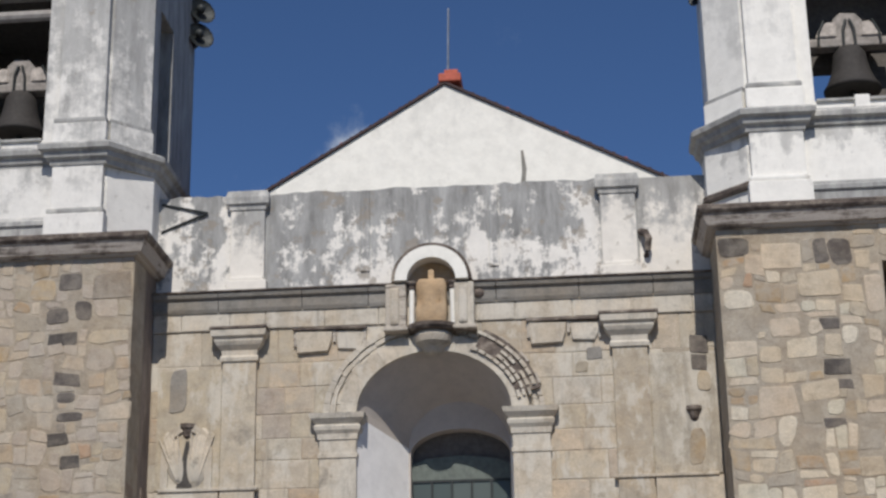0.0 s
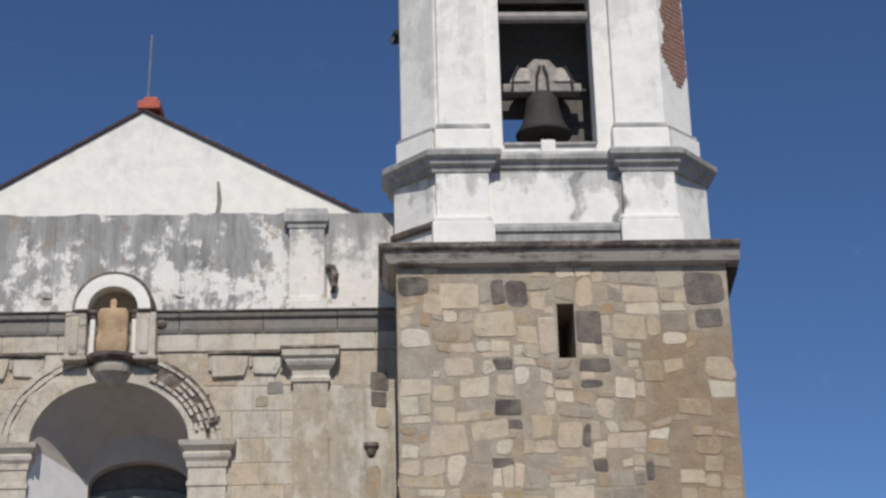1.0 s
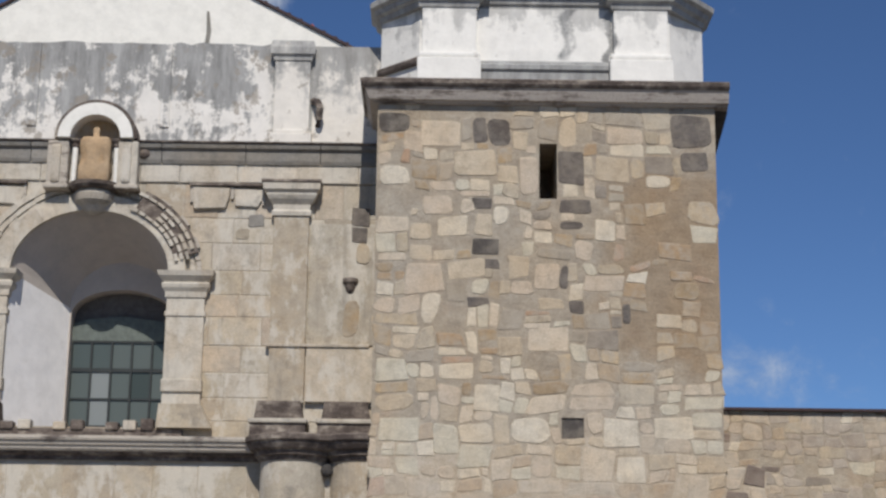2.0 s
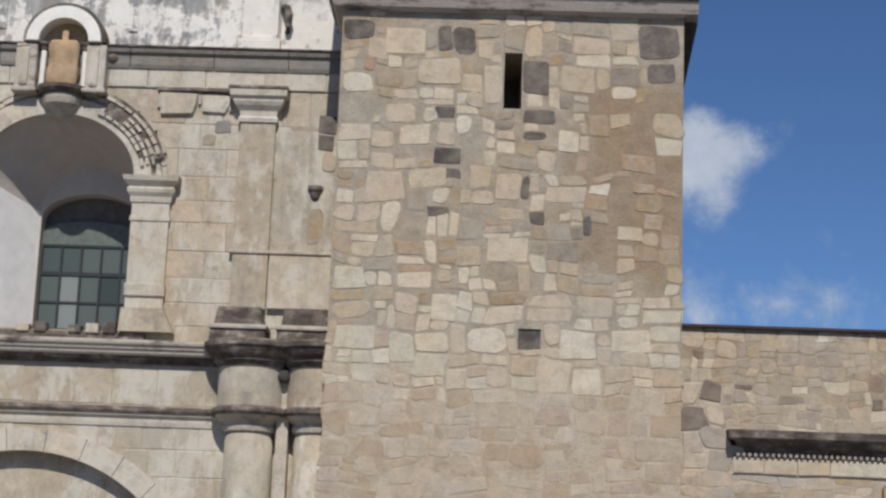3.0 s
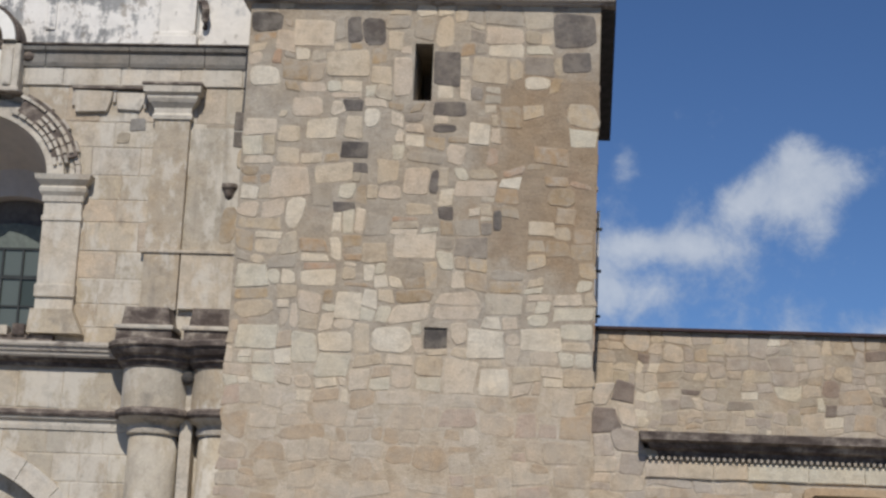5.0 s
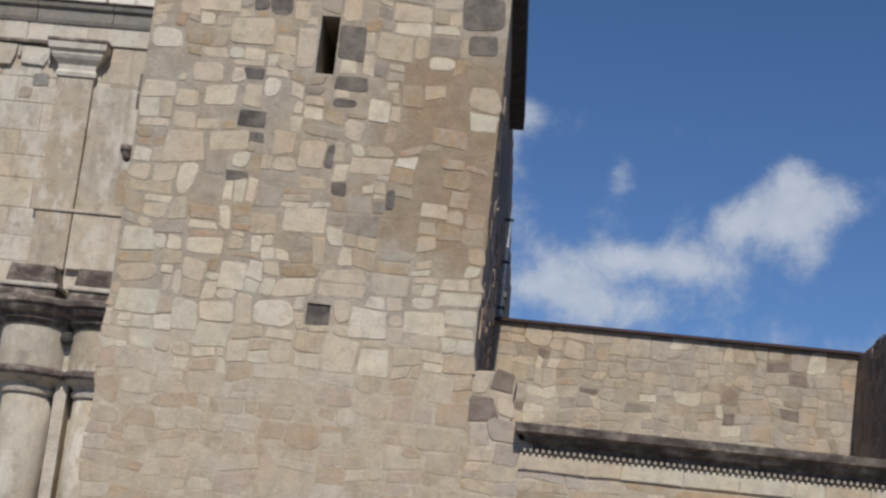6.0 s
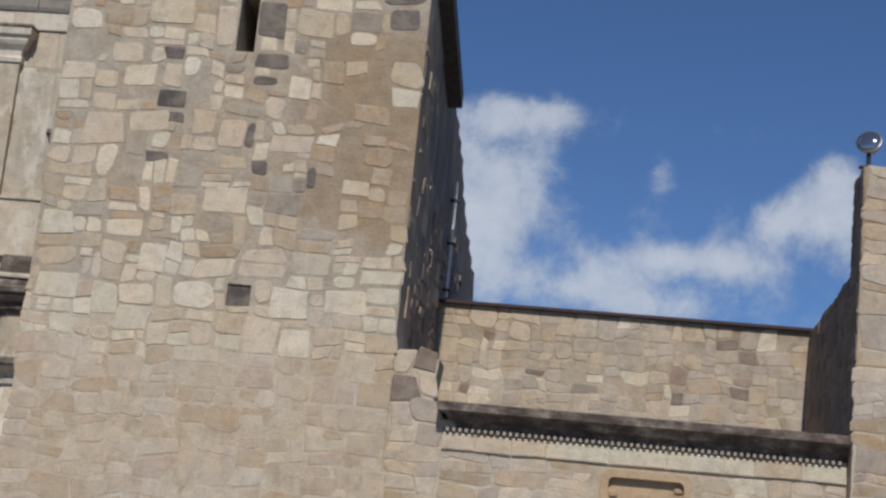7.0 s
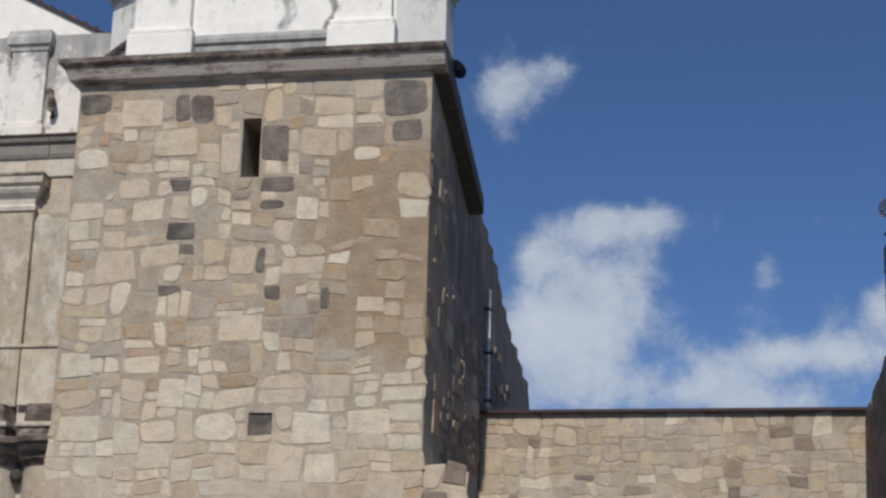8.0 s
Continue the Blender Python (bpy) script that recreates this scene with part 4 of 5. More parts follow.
def build_facade():
    rng = random.Random(21)
    f = facade
    # upper wall with its window arch
    bm = bmesh.new()
    arched_wall(bm, X0, X1, 4.4, 9.3, FY + 0.006, FY + 0.6, XC, 7.45, 1.26, 1.02, 5.0)
    part("wall", bm, mortar, f, "buff ashlar wall")
    cells = courses(rng, X0, X1, 4.75, 8.95, 0.62, 0.40)
    kept = []
    for a, b, c, d in cells:
        hw = 1.32 if c < 7.45 else (1.32 * math.sqrt(max(0.0, 1 - ((c - 7.45) / 1.08) ** 2)) if c < 8.53 else 0)
        if hw == 0 or b <= XC - hw or a >= XC + hw:
            kept.append((a, b, c, d))
            continue
        if a < XC - hw - 0.08:
            kept.append((a, XC - hw, c, d))
        if b > XC + hw + 0.08:
            kept.append((XC + hw, b, c, d))
    kept.sort(key=lambda q: -q[1])
    dark_at = [(-0.25, 8.4), (-0.25, 7.8), (-8.75, 7.9), (-8.2, 7.9), (-0.35, 8.1)]

    def mats(u, z):
        for dx, dz in dark_at:
            if abs(u - dx) < 0.3 and abs(z - dz) < 0.2:
                return stone_mid
        r = rng.random()
        return carved if r < 0.1 else stone_limed if r < 0.2 else stone_grey if r < 0.28 else ashlar

    lay(rng, kept, f, FY, mats, style=SQUARED, name="block")
    # pale course under the band, and the band itself
    lay(rng, courses(rng, X0, X1, 8.95, 9.27, 0.75, 0.4), f, FY - 0.035, lambda u, z: carved, style=SQUARED, name="block")
    prof = [(-0.3, 9.25), (0.06, 9.25), (0.08, 9.31), (0.08, 9.47), (0.13, 9.5), (0.15, 9.57), (-0.3, 9.58)]
    xs = [X0, -8.1, -6.7, -5.6, -4.54, -3.5, -2.15, -0.95, X1]
    for xa, xb in zip(xs, xs[1:]):
        bm = bmesh.new()
        sweep(bm, [(xa + 0.006, FY), (xb - 0.006, FY)], prof)
        part("band_stone", bm, band_stone, f, "grey weathered stone of the band")
    bm = bmesh.new()
    sweep(bm, [(X0, FY), (X1, FY)], [(-0.3, 9.58), (0.17, 9.58), (0.18, 9.605), (0.1, 9.63), (-0.3, 9.63)])
    part("band_lip", bm, sooty, f, "thin soot-black lip of the band")
    # parapet with rain-stained limewash
    bm = bmesh.new()
    rim = [(X0 + (-1.12 - X0) * k / 48, 11.35 + rng.uniform(-0.02, 0.03)) for k in range(49)]
    prism(bm, [(X0, 9.57)] + rim + [(-1.12, 9.57)], FY + 0.08, FY + 0.5)
    part("parapet", bm, stained_wash, f, "parapet with black rain streaks")
    bm = bmesh.new()
    box(bm, -1.12, X1, FY + 0.08, FY + 0.5, 9.575, 11.34)
    part("parapet_end", bm, end_wash, f, "cream parapet end")
    for xl in (-1.74, mirrored(-1.74) - 0.58):
        bm = bmesh.new()
        box(bm, xl, xl + 0.58, FY - 0.02, FY + 0.3, 9.57, 11.3, 0.015)
        box(bm, xl - 0.05, xl + 0.63, FY - 0.08, FY + 0.3, 9.57, 9.8, 0.02)
        box(bm, xl + 0.02, xl + 0.56, FY - 0.05, FY + 0.3, 9.8, 9.87, 0.02)
        part("parapet_pilaster", bm, end_wash, f, "peeling limewashed pilaster")
        bm = bmesh.new()
        sweep(bm, [(xl, FY + 0.3), (xl, FY - 0.02), (xl + 0.58, FY - 0.02), (xl + 0.58, FY + 0.3)],
              [(-0.2, 11.05), (0.02, 11.05), (0.03, 11.12), (0.07, 11.15), (0.08, 11.26), (0.05, 11.38), (-0.2, 11.4)])
        part("parapet_cap", bm, ledge_wash, f)
    # faint strip pilasters on the stained stretch
    for x in (-5.75, -3.6):
        bm = bmesh.new()
        box(bm, x, x + 0.16, FY + 0.05, FY + 0.2, 9.9, 11.34, 0.02)
        part("strip", bm, stained_wash, f)
    # upper pilasters with capitals
    for xl in (-1.66, mirrored(-1.66) - 0.56):
        bm = bmesh.new()
        box(bm, xl, xl + 0.56, FY - 0.1, FY + 0.2, 5.4, 8.45, 0.012)
        part("pilaster", bm, ashlar, f)
        bm = bmesh.new()
        plan = [(xl, FY + 0.15), (xl, FY - 0.1), (xl + 0.56, FY - 0.1), (xl + 0.56, FY + 0.15)]
        sweep(bm, plan, [(-0.2, 8.4), (0.03, 8.4), (0.04, 8.46), (0.01, 8.5), (0.02, 8.58), (0.09, 8.66), (0.12, 8.72), (0.12, 8.76), (0.17, 8.8), (0.18, 8.9), (-0.2, 8.92)])
        part("capital", bm, carved, f, "moulded limestone capital")
        bm = bmesh.new()
        sweep(bm, plan, [(-0.2, 8.9), (0.185, 8.9), (0.2, 8.92), (0.19, 8.955), (-0.2, 8.965)])
        part("abacus", bm, sooty, f, "soot-black slab on the capital")
    for sgn in (0, 1):
        # side panels: a thin string and the broken mouldings beside the capital
        a, b = (-1.72, -0.1) if sgn == 0 else (mirrored(-0.1), mirrored(-1.72))
        bm = bmesh.new()
        box(bm, a, b, FY - 0.13, FY + 0.1, 6.28, 6.33, 0.01)
        part("string_course", bm, carved, f)
        for za, zb in ((5.42, 6.28), (6.33, 8.3)):
            bm = bmesh.new()
            p, q = (-1.08, -0.02) if sgn == 0 else (mirrored(-0.02), mirrored(-1.08))
            box(bm, p, q, FY - (0.1 if za < 6 else 0.02), FY + 0.1, za, zb, 0.01)
            part("side_panel", bm, ashlar, f)
        bm = bmesh.new()
        xs = -2.95 if sgn == 0 else mirrored(-2.95) - 0.62
        prism(bm, [(xs, 8.5), (xs + 0.5, 8.52), (xs + 0.56, 8.7), (xs + 0.58, 8.86), (xs - 0.04, 8.88), (xs - 0.03, 8.7)], FY - 0.07, FY + 0.1)
        bmesh.ops.bevel(bm, geom=bm.edges[:], offset=0.015, segments=1, affect="EDGES")
        part("worn_moulding", bm, carved, f)
        bm = bmesh.new()
        box(bm, xs - 0.08, xs + 1.14, FY - 0.1, FY + 0.1, 8.885, 8.93, 0.012)
        part("drip_course", bm, sooty, f, "thin black course above the worn mouldings")
        for dx, dh in ((-0.07, 0.26), (0.58, 0.2), (1.08, 0.3)):
            bm = bmesh.new()
            box(bm, xs + dx, xs + dx + 0.05, FY - 0.05, FY + 0.1, 8.88 - dh, 8.885, 0.012)
            part("worn_fillet", bm, washed, f)
        bm = bmesh.new()
        prism(bm, [(xs + 0.66, 8.56), (xs + 1.02, 8.54), (xs + 1.1, 8.7), (xs + 1.08, 8.84), (xs + 0.62, 8.87)], FY - 0.05, FY + 0.1)
        bmesh.ops.bevel(bm, geom=bm.edges[:], offset=0.015, segments=1, affect="EDGES")
        part("worn_moulding", bm, carved, f)
    for x, z, w, h, mat in ((-0.28, 8.42, 0.3, 0.36, stone_dark), (-0.24, 7.82, 0.26, 0.4, stone_mid), (-0.3, 8.12, 0.28, 0.3, stone_dark), (mirrored(-0.36), 7.95, 0.34, 0.85, band_stone),
                            (mirrored(-1.2), 8.1, 0.28, 0.36, band_stone), (mirrored(-1.2), 7.7, 0.28, 0.4, stone_dark), (-1.95, 8.33, 0.3, 0.26, band_stone), (-2.16, 8.12, 0.26, 0.22, stone_mid)):
        bm = bmesh.new()
        add_stone(bm, rng, x - w / 2, x + w / 2, z - h / 2, z + h / 2, 0.04, (0.0, 0.015), (0.06, 0.2), 0.1, 0.035 if x > -1 or x < -8 else 0.014)
        bmesh.ops.translate(bm, verts=bm.verts[:], vec=(0, FY, 0))
        part("stained_block", bm, mat, f)
    # shell niche and its small corbel
    for sgn, x in ((0, -8.56), (1, -0.42)):
        bm = bmesh.new()
        ring_arch(bm, x, 6.9, 0.3, 0.38, 0.42, 0.5, FY - 0.06, FY + 0.1, 16)
        for dx in (-0.42, 0.3):
            box(bm, x + dx, x + dx + 0.12, FY - 0.06, FY + 0.1, 6.33, 6.9)
        if sgn == 0:
            part("shell_niche", bm, carved, f)
            # black wedge painted in for the shade of the slot between the lobes
            bm = bmesh.new()
            prism(bm, [(x - 0.16, 6.36), (x + 0.1, 6.36), (x + 0.03, 7.12), (x - 0.02, 7.12)], FY - 0.03, FY + 0.1)
            part("shell_gap", bm, black_stone, f)
            for dx, tilt, rx, rz in ((0.2, 8, 0.2, 0.5), (-0.22, -14, 0.15, 0.46)):
                bm = bmesh.new()
                bmesh.ops.create_uvsphere(bm, u_segments=20, v_segments=12, radius=1.0, matrix=pose(x + dx, FY, 6.85, 0, tilt, 0) @ Matrix.Diagonal((rx, 0.09, rz, 1)))
                for k in range(-2, 3):
                    bmesh.ops.create_uvsphere(bm, u_segments=8, v_segments=10, radius=1.0, matrix=pose(x + dx, FY - 0.05, 6.85, 0, tilt + 5 * k, 0) @ Matrix.Translation((rx * 0.3 * k, 0, 0)) @ Matrix.Diagonal((0.022, 0.045, rz * 0.86, 1)))
                part("shell_lobe", bm, carved, f, "ribbed carved shell lobe", smooth=True)
        else:
            bm.free()
        bm = bmesh.new()
        lathe(bm, x, FY, [(0.02, 7.15), (0.07, 7.2), (0.1, 7.3), (0.13, 7.34), (0.13, 7.4), (0.02, 7.42)], 12)
        part("small_corbel", bm, sooty, f)
        if sgn == 1:
            bm = bmesh.new()
            add_stone(bm, rng, x - 0.12, x + 0.15, 6.4, 7.08, 0.05, (0.0, 0.01), (0.06, 0.2), 0.1, 0.03)
            bmesh.ops.translate(bm, verts=bm.verts[:], vec=(0, FY, 0))
            part("panel_stone", bm, stone_tan, f)
    # window arch: imposts, voussoirs, label moulding
    steps = 17
    for k in range(steps):
        bm = bmesh.new()
        g = 0.0006
        ring_arch(bm, XC, 7.45, 1.25, 1.01, 1.52, 1.27, FY - 0.09 - 0.003 * (k % 2), FY + 0.4, 3, k / steps + g * 0.5, (k + 1) / steps - g * 0.5)
        part("voussoir", bm, carved, f)
    for a1, a3, y, count in ((1.522, 1.6, 0.035, 22), (1.602, 1.69, 0.06, 26), (1.692, 1.8, 0.085, 24)):
        for k in range(count):
            lo, hi = k / count, (k + 1) / count
            mid = (lo + hi) / 2
            if 0.44 < mid < 0.56 or rng.random() < (0.0 if mid < 0.5 else 0.14):
                continue
            worn = rng.uniform(0.0, 0.05) if mid > 0.55 else rng.uniform(0.0, 0.02)
            r0, r1 = a1 + rng.uniform(-0.01, 0.012), a3 - worn
            bm = bmesh.new()
            ring_arch(bm, XC, 7.45, r0, r0 - 0.25, r1, r1 - 0.25, FY - y + worn, FY + 0.1, 3, lo + 0.0005, hi - (rng.uniform(0.001, 0.006) if mid > 0.55 else 0.0005))
            part("label_moulding", bm, washed if mid > 0.55 and rng.random() < 0.45 else carved, f)
    # the worn side of the archivolt: narrow ridges over a dark grooved ring
    bm = bmesh.new()
    ring_arch(bm, XC, 7.45, 1.36, 1.11, 1.76, 1.51, FY - 0.105, FY, 16, 0.66, 0.93)
    part("archivolt_groove", bm, sooty, f)
    for r0 in (1.37, 1.46, 1.555, 1.655):
        for k in range(9):
            lo = 0.645 + k * 0.034
            if rng.random() < 0.14:
                continue
            w = rng.uniform(0.042, 0.062)
            bm = bmesh.new()
            ring_arch(bm, XC, 7.45, r0, r0 - 0.25, r0 + w, r0 + w - 0.25, FY - rng.uniform(0.125, 0.15), FY, 3, lo + 0.001, lo + 0.034 - rng.uniform(0.001, 0.007))
            part("archivolt_ridge", bm, carved, f)
    for sgn in (-1, 1):
        xi, xo = XC + sgn * 1.25, XC + sgn * 1.85
        a, b = min(xi, xo), max(xi, xo)
        bm = bmesh.new()
        box(bm, a, b, FY - 0.08, FY + 0.3, 5.35, 7.12, 0.012)
        box(bm, a - 0.02, b + 0.02, FY - 0.1, FY + 0.3, 6.75, 6.83, 0.01)
        box(bm, a - 0.02, b + 0.02, FY - 0.12, FY + 0.3, 5.55, 5.75, 0.02)
        part("jamb_pilaster", bm, carved, f)
        bm = bmesh.new()
        sweep(bm, [(a, FY + 0.5), (a, FY - 0.08), (b, FY - 0.08), (b, FY + 0.2)],
              [(-0.1, 7.05), (0.02, 7.05), (0.03, 7.14), (0.07, 7.2), (0.08, 7.26), (0.05, 7.29), (0.13, 7.38), (0.15, 7.46), (-0.1, 7.48)])
        part("impost", bm, carved, f, "moulded limestone impost")
        bm = bmesh.new()
        q = [(a - 0.02, 5.35), (b + 0.02, 5.35), (b + (0.2 if sgn > 0 else 0.05), 4.98), (a - (0.2 if sgn < 0 else 0.05), 4.98)]
        prism(bm, q, FY - 0.2, FY + 0.2)
        part("jamb_foot", bm, sooty if sgn < 0 else ashlar, f)
    # deep splayed reveal, vault and the window's own wall
    yb = 2.5
    front = [(XC - 1.25, 4.95)] + arch_curve(XC, 7.45, 1.25, 1.01) + [(XC + 1.25, 4.95)]
    c2, a2, b2, s2 = -4.235, 0.845, 0.72, 7.02
    rear = [(c2 - a2, 4.95)] + arch_curve(c2, s2 + 0.1, a2, b2 + 0.05) + [(c2 + a2, 4.95)]
    last = len(front) - 2
    skins = {"window_jamb": (0,), "window_vault": range(1, last), "window_cheek": (last,)}
    for name, span in skins.items():
        bm = bmesh.new()
        for i in span:
            ring = []
            for (x, z), y, cx, kx, kz in ((front[i], FY + 0.02, XC, 1.12, 1.08), (front[i + 1], FY + 0.02, XC, 1.12, 1.08),
                                          (rear[i + 1], yb + 0.02, c2, 1.2, 1.15), (rear[i], yb + 0.02, c2, 1.2, 1.15)):
                ring.append((bm.verts.new((x, y, z)), bm.verts.new((cx + (x - cx) * kx, y, 4.9 + (z - 4.9) * kz))))
            bm.faces.new([v for v, _ in ring])
            bm.faces.new([v for _, v in ring][::-1])
            for p, q in zip(ring, ring[1:] + ring[:1]):
                bm.faces.new((p[0], q[0], q[1], p[1]))
        bmesh.ops.remove_doubles(bm, verts=bm.verts[:], dist=1e-5)
        # vault and inner wall take the shade-coloured copy, jambs the white one
        part(name, bm, vault_shade_wash if name == "window_vault" else reveal_wash, f, "" if name != "window_jamb" else "whitewashed splayed window jamb")
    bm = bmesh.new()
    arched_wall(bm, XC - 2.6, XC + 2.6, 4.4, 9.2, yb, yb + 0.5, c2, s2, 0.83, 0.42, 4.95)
    part("inner_wall", bm, vault_shade_wash, f)
    bm = bmesh.new()
    box(bm, XC - 1.6, XC + 1.6, FY - 0.12, yb, 4.8, 4.96)
    part("window_floor", bm, sooty, f)
    for k in range(9):
        if k in (2, 5):
            continue
        x = XC - 1.2 + 0.27 * k
        bm = bmesh.new()
        box(bm, x, x + 0.2, FY - 0.16, FY + 0.05, 4.94, 5.06 + 0.03 * (k % 3), 0.02)
        part("sill_stone", bm, carved if k % 2 else sooty, f)
    # the window: iron bars, panes, a green fanlight head
    win = part("window", prism(bmesh.new(), [(c2 - 0.83, 6.1), (c2 + 0.83, 6.1), (c2 + 0.83, 6.16), (c2 - 0.83, 6.16)], yb + 0.2, yb + 0.27), iron, f, "iron-barred greenish glass window")
    win_x = [c2 - 0.83 + 0.332 * k for k in range(6)]
    for x in win_x:
        bm = bmesh.new()
        box(bm, x - 0.017, x + 0.017, yb + 0.19, yb + 0.25, 4.95, 6.6)
        part("bar", bm, iron, win)
    for z in (5.2, 5.65, 6.6):
        bm = bmesh.new()
        box(bm, c2 - 0.83, c2 + 0.83, yb + 0.2, yb + 0.24, z - 0.015, z + 0.015)
        part("bar", bm, iron, win)
    rows = [4.96, 5.2, 5.65, 6.13, 6.6]
    for k in range(5):
        for za, zb in zip(rows, rows[1:]):
            bm = bmesh.new()
            box(bm, win_x[k] + 0.02, win_x[k + 1] - 0.02, yb + 0.225, yb + 0.232, za + 0.015, zb - 0.015)
            part("pane", bm, glass, win)
    bm = bmesh.new()
    prism(bm, [(c2 - 0.83, 6.62), (c2 + 0.83, 6.62), (c2 + 0.83, 6.86), (c2 + 0.6, 6.96), (c2, 7.03), (c2 - 0.6, 6.98), (c2 - 0.83, 6.9)], yb + 0.2, yb + 0.25)
    part("window_head", bm, green_paint, win, "faded green window head")
    # added dark sheet that stands for the shade under the arch
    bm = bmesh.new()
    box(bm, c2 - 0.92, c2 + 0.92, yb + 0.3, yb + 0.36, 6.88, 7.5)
    part("window_tympanum", bm, interior_shade, f)
    # unseen closing box behind the panes, its dimness in the colour
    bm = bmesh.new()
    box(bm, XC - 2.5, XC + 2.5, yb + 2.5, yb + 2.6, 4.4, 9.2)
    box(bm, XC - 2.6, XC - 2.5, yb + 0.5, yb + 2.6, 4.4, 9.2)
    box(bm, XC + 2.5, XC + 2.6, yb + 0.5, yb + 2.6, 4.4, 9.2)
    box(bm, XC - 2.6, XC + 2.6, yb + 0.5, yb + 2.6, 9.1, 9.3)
    part("choir_room", bm, interior_shade, f)
    # niche above the arch
    nx, ny = -4.54, FY - 0.32
    for q, inner, outer, mat in ((-1, 0.42, 0.76, washed), (1, 0.37, 0.69, carved)):
        a, b = sorted((nx + q * inner, nx + q * outer))
        m = (a + b) / 2
        bm = bmesh.new()
        box(bm, a, b, ny + 0.06, FY + 0.1, 8.8, 9.56, 0.03)
        part("niche_pilaster", bm, mat, f, "weathered niche pilaster")
        bm = bmesh.new()
        box(bm, m - 0.1, m + 0.06, ny + 0.02, FY, 8.86, 9.5, 0.05)
        part("niche_shaft", bm, carved, f)
        bm = bmesh.new()
        box(bm, a - 0.03, b + 0.03, ny + 0.02, FY + 0.1, 8.76, 8.83, 0.02)
        part("niche_foot", bm, washed, f)
        bm = bmesh.new()
        tube(bm, [(nx + q * 0.34, ny + 0.16, 8.87), (nx + q * 0.33, ny + 0.16, 9.5)], 0.045, 10)
        part("niche_colonnette", bm, gable_wash, f, "slim white colonnette")
        bm = bmesh.new()
        lathe(bm, nx + q * 0.33, ny + 0.16, [(0.045, 9.46), (0.06, 9.48), (0.055, 9.52), (0.095, 9.57), (0.1, 9.6), (0.02, 9.61)], 12)
        part("colonnette_capital", bm, sooty, f)
    bm = bmesh.new()
    bmesh.ops.create_icosphere(bm, subdivisions=2, radius=0.1, matrix=Matrix.LocRotScale((nx + 0.76, FY - 0.06, 9.4), None, (1, 0.8, 0.9)))
    part("niche_knob", bm, sooty, f)
    bm = bmesh.new()
    ring_arch(bm, nx, 9.6, 0.4, 0.38, 0.6, 0.58, ny, FY + 0.1, 20)
    part("niche_arch", bm, gable_wash, f, "white round niche arch")
    bm = bmesh.new()
    ring_arch(bm, nx, 9.6, 0.61, 0.59, 0.66, 0.64, ny + 0.04, FY + 0.1, 20)
    part("niche_drip", bm, sooty, f)
    bm = bmesh.new()
    prism(bm, [(nx - 0.4, 8.86)] + [(nx - 0.4, 9.6)] + arch_curve(nx, 9.6, 0.4, 0.38, 12)[1:-1] + [(nx + 0.4, 9.6), (nx + 0.4, 8.86)], FY - 0.01, FY + 0.1)
    part("niche_back", bm, stone_tan, f)
    bm = bmesh.new()
    lathe(bm, nx, FY - 0.05, [(0.04, 8.38), (0.14, 8.42), (0.2, 8.5), (0.3, 8.58), (0.33, 8.68), (0.3, 8.74), (0.02, 8.76)], 20)
    part("corbel", bm, carved, f, "bowl-shaped carved corbel")
    bm = bmesh.new()
    lathe(bm, nx, FY - 0.05, [(0.25, 8.73), (0.38, 8.76), (0.42, 8.8), (0.43, 8.86), (0.02, 8.87)], 20)
    part("corbel_rim", bm, sooty, f)
    # lower order: entablature, frieze, portal
    py = 0.9
    for name, mat, prof in (("entablature", sooty, [(-0.5, 4.44), (0.04, 4.44), (0.05, 4.5), (0.13, 4.52), (0.15, 4.56), (-0.5, 4.56)]),
                            ("entablature_band", washed, [(-0.5, 4.56), (0.19, 4.56), (0.215, 4.59), (0.22, 4.63), (0.25, 4.645), (0.265, 4.69), (0.285, 4.71), (-0.5, 4.71)]),
                            ("entablature_slab", washed, [(-0.5, 4.71), (0.295, 4.71), (0.305, 4.74), (0.3, 4.78), (-0.5, 4.81)])):
        bm = bmesh.new()
        sweep(bm, [(X0, py), (X1, py)], prof)
        part(name, bm, mat, f, "black-weathered entablature moulding" if mat is sooty else "")
    bm = bmesh.new()
    sweep(bm, [(X0, py), (X1, py)], [(-0.3, 3.5), (0.02, 3.5), (0.03, 3.56), (0.03, 3.62), (0.08, 3.66), (0.08, 3.69), (-0.3, 3.69)])
    part("architrave", bm, carved, f)
    bm = bmesh.new()
    sweep(bm, [(X0, py), (X1, py)], [(-0.3, 3.69), (0.1, 3.69), (0.12, 3.73), (0.1, 3.77), (0.05, 3.8), (-0.3, 3.82)])
    part("architrave_lip", bm, sooty, f, "soot-darkened moulding lip")
    lay(rng, courses(rng, X0, X1, 3.82, 4.4, 0.7, 0.58), f, py, lambda u, z: ashlar, style=SQUARED, name="block")
    bm = bmesh.new()
    arched_wall(bm, X0, X1, 0.0, 4.45, py + 0.006, py + 0.45, XC, 0.42, 2.65, 2.65, 0.0)
    part("portal_wall", bm, mortar, f)
    cells = []
    for a, b, c, d in courses(rng, X0, X1, 2.0, 3.5, 0.6, 0.38):
        hw = 2.75 * math.sqrt(max(0.0, 1 - ((c - 0.42) / 2.75) ** 2)) if c < 3.17 else 0
        if hw == 0 or b <= XC - hw or a >= XC + hw:
            cells.append((a, b, c, d))
        else:
            if a < XC - hw - 0.08:
                cells.append((a, XC - hw, c, d))
            if b > XC + hw + 0.08:
                cells.append((XC + hw, b, c, d))
    lay(rng, cells, f, py, lambda u, z: ashlar, style=SQUARED, name="block")
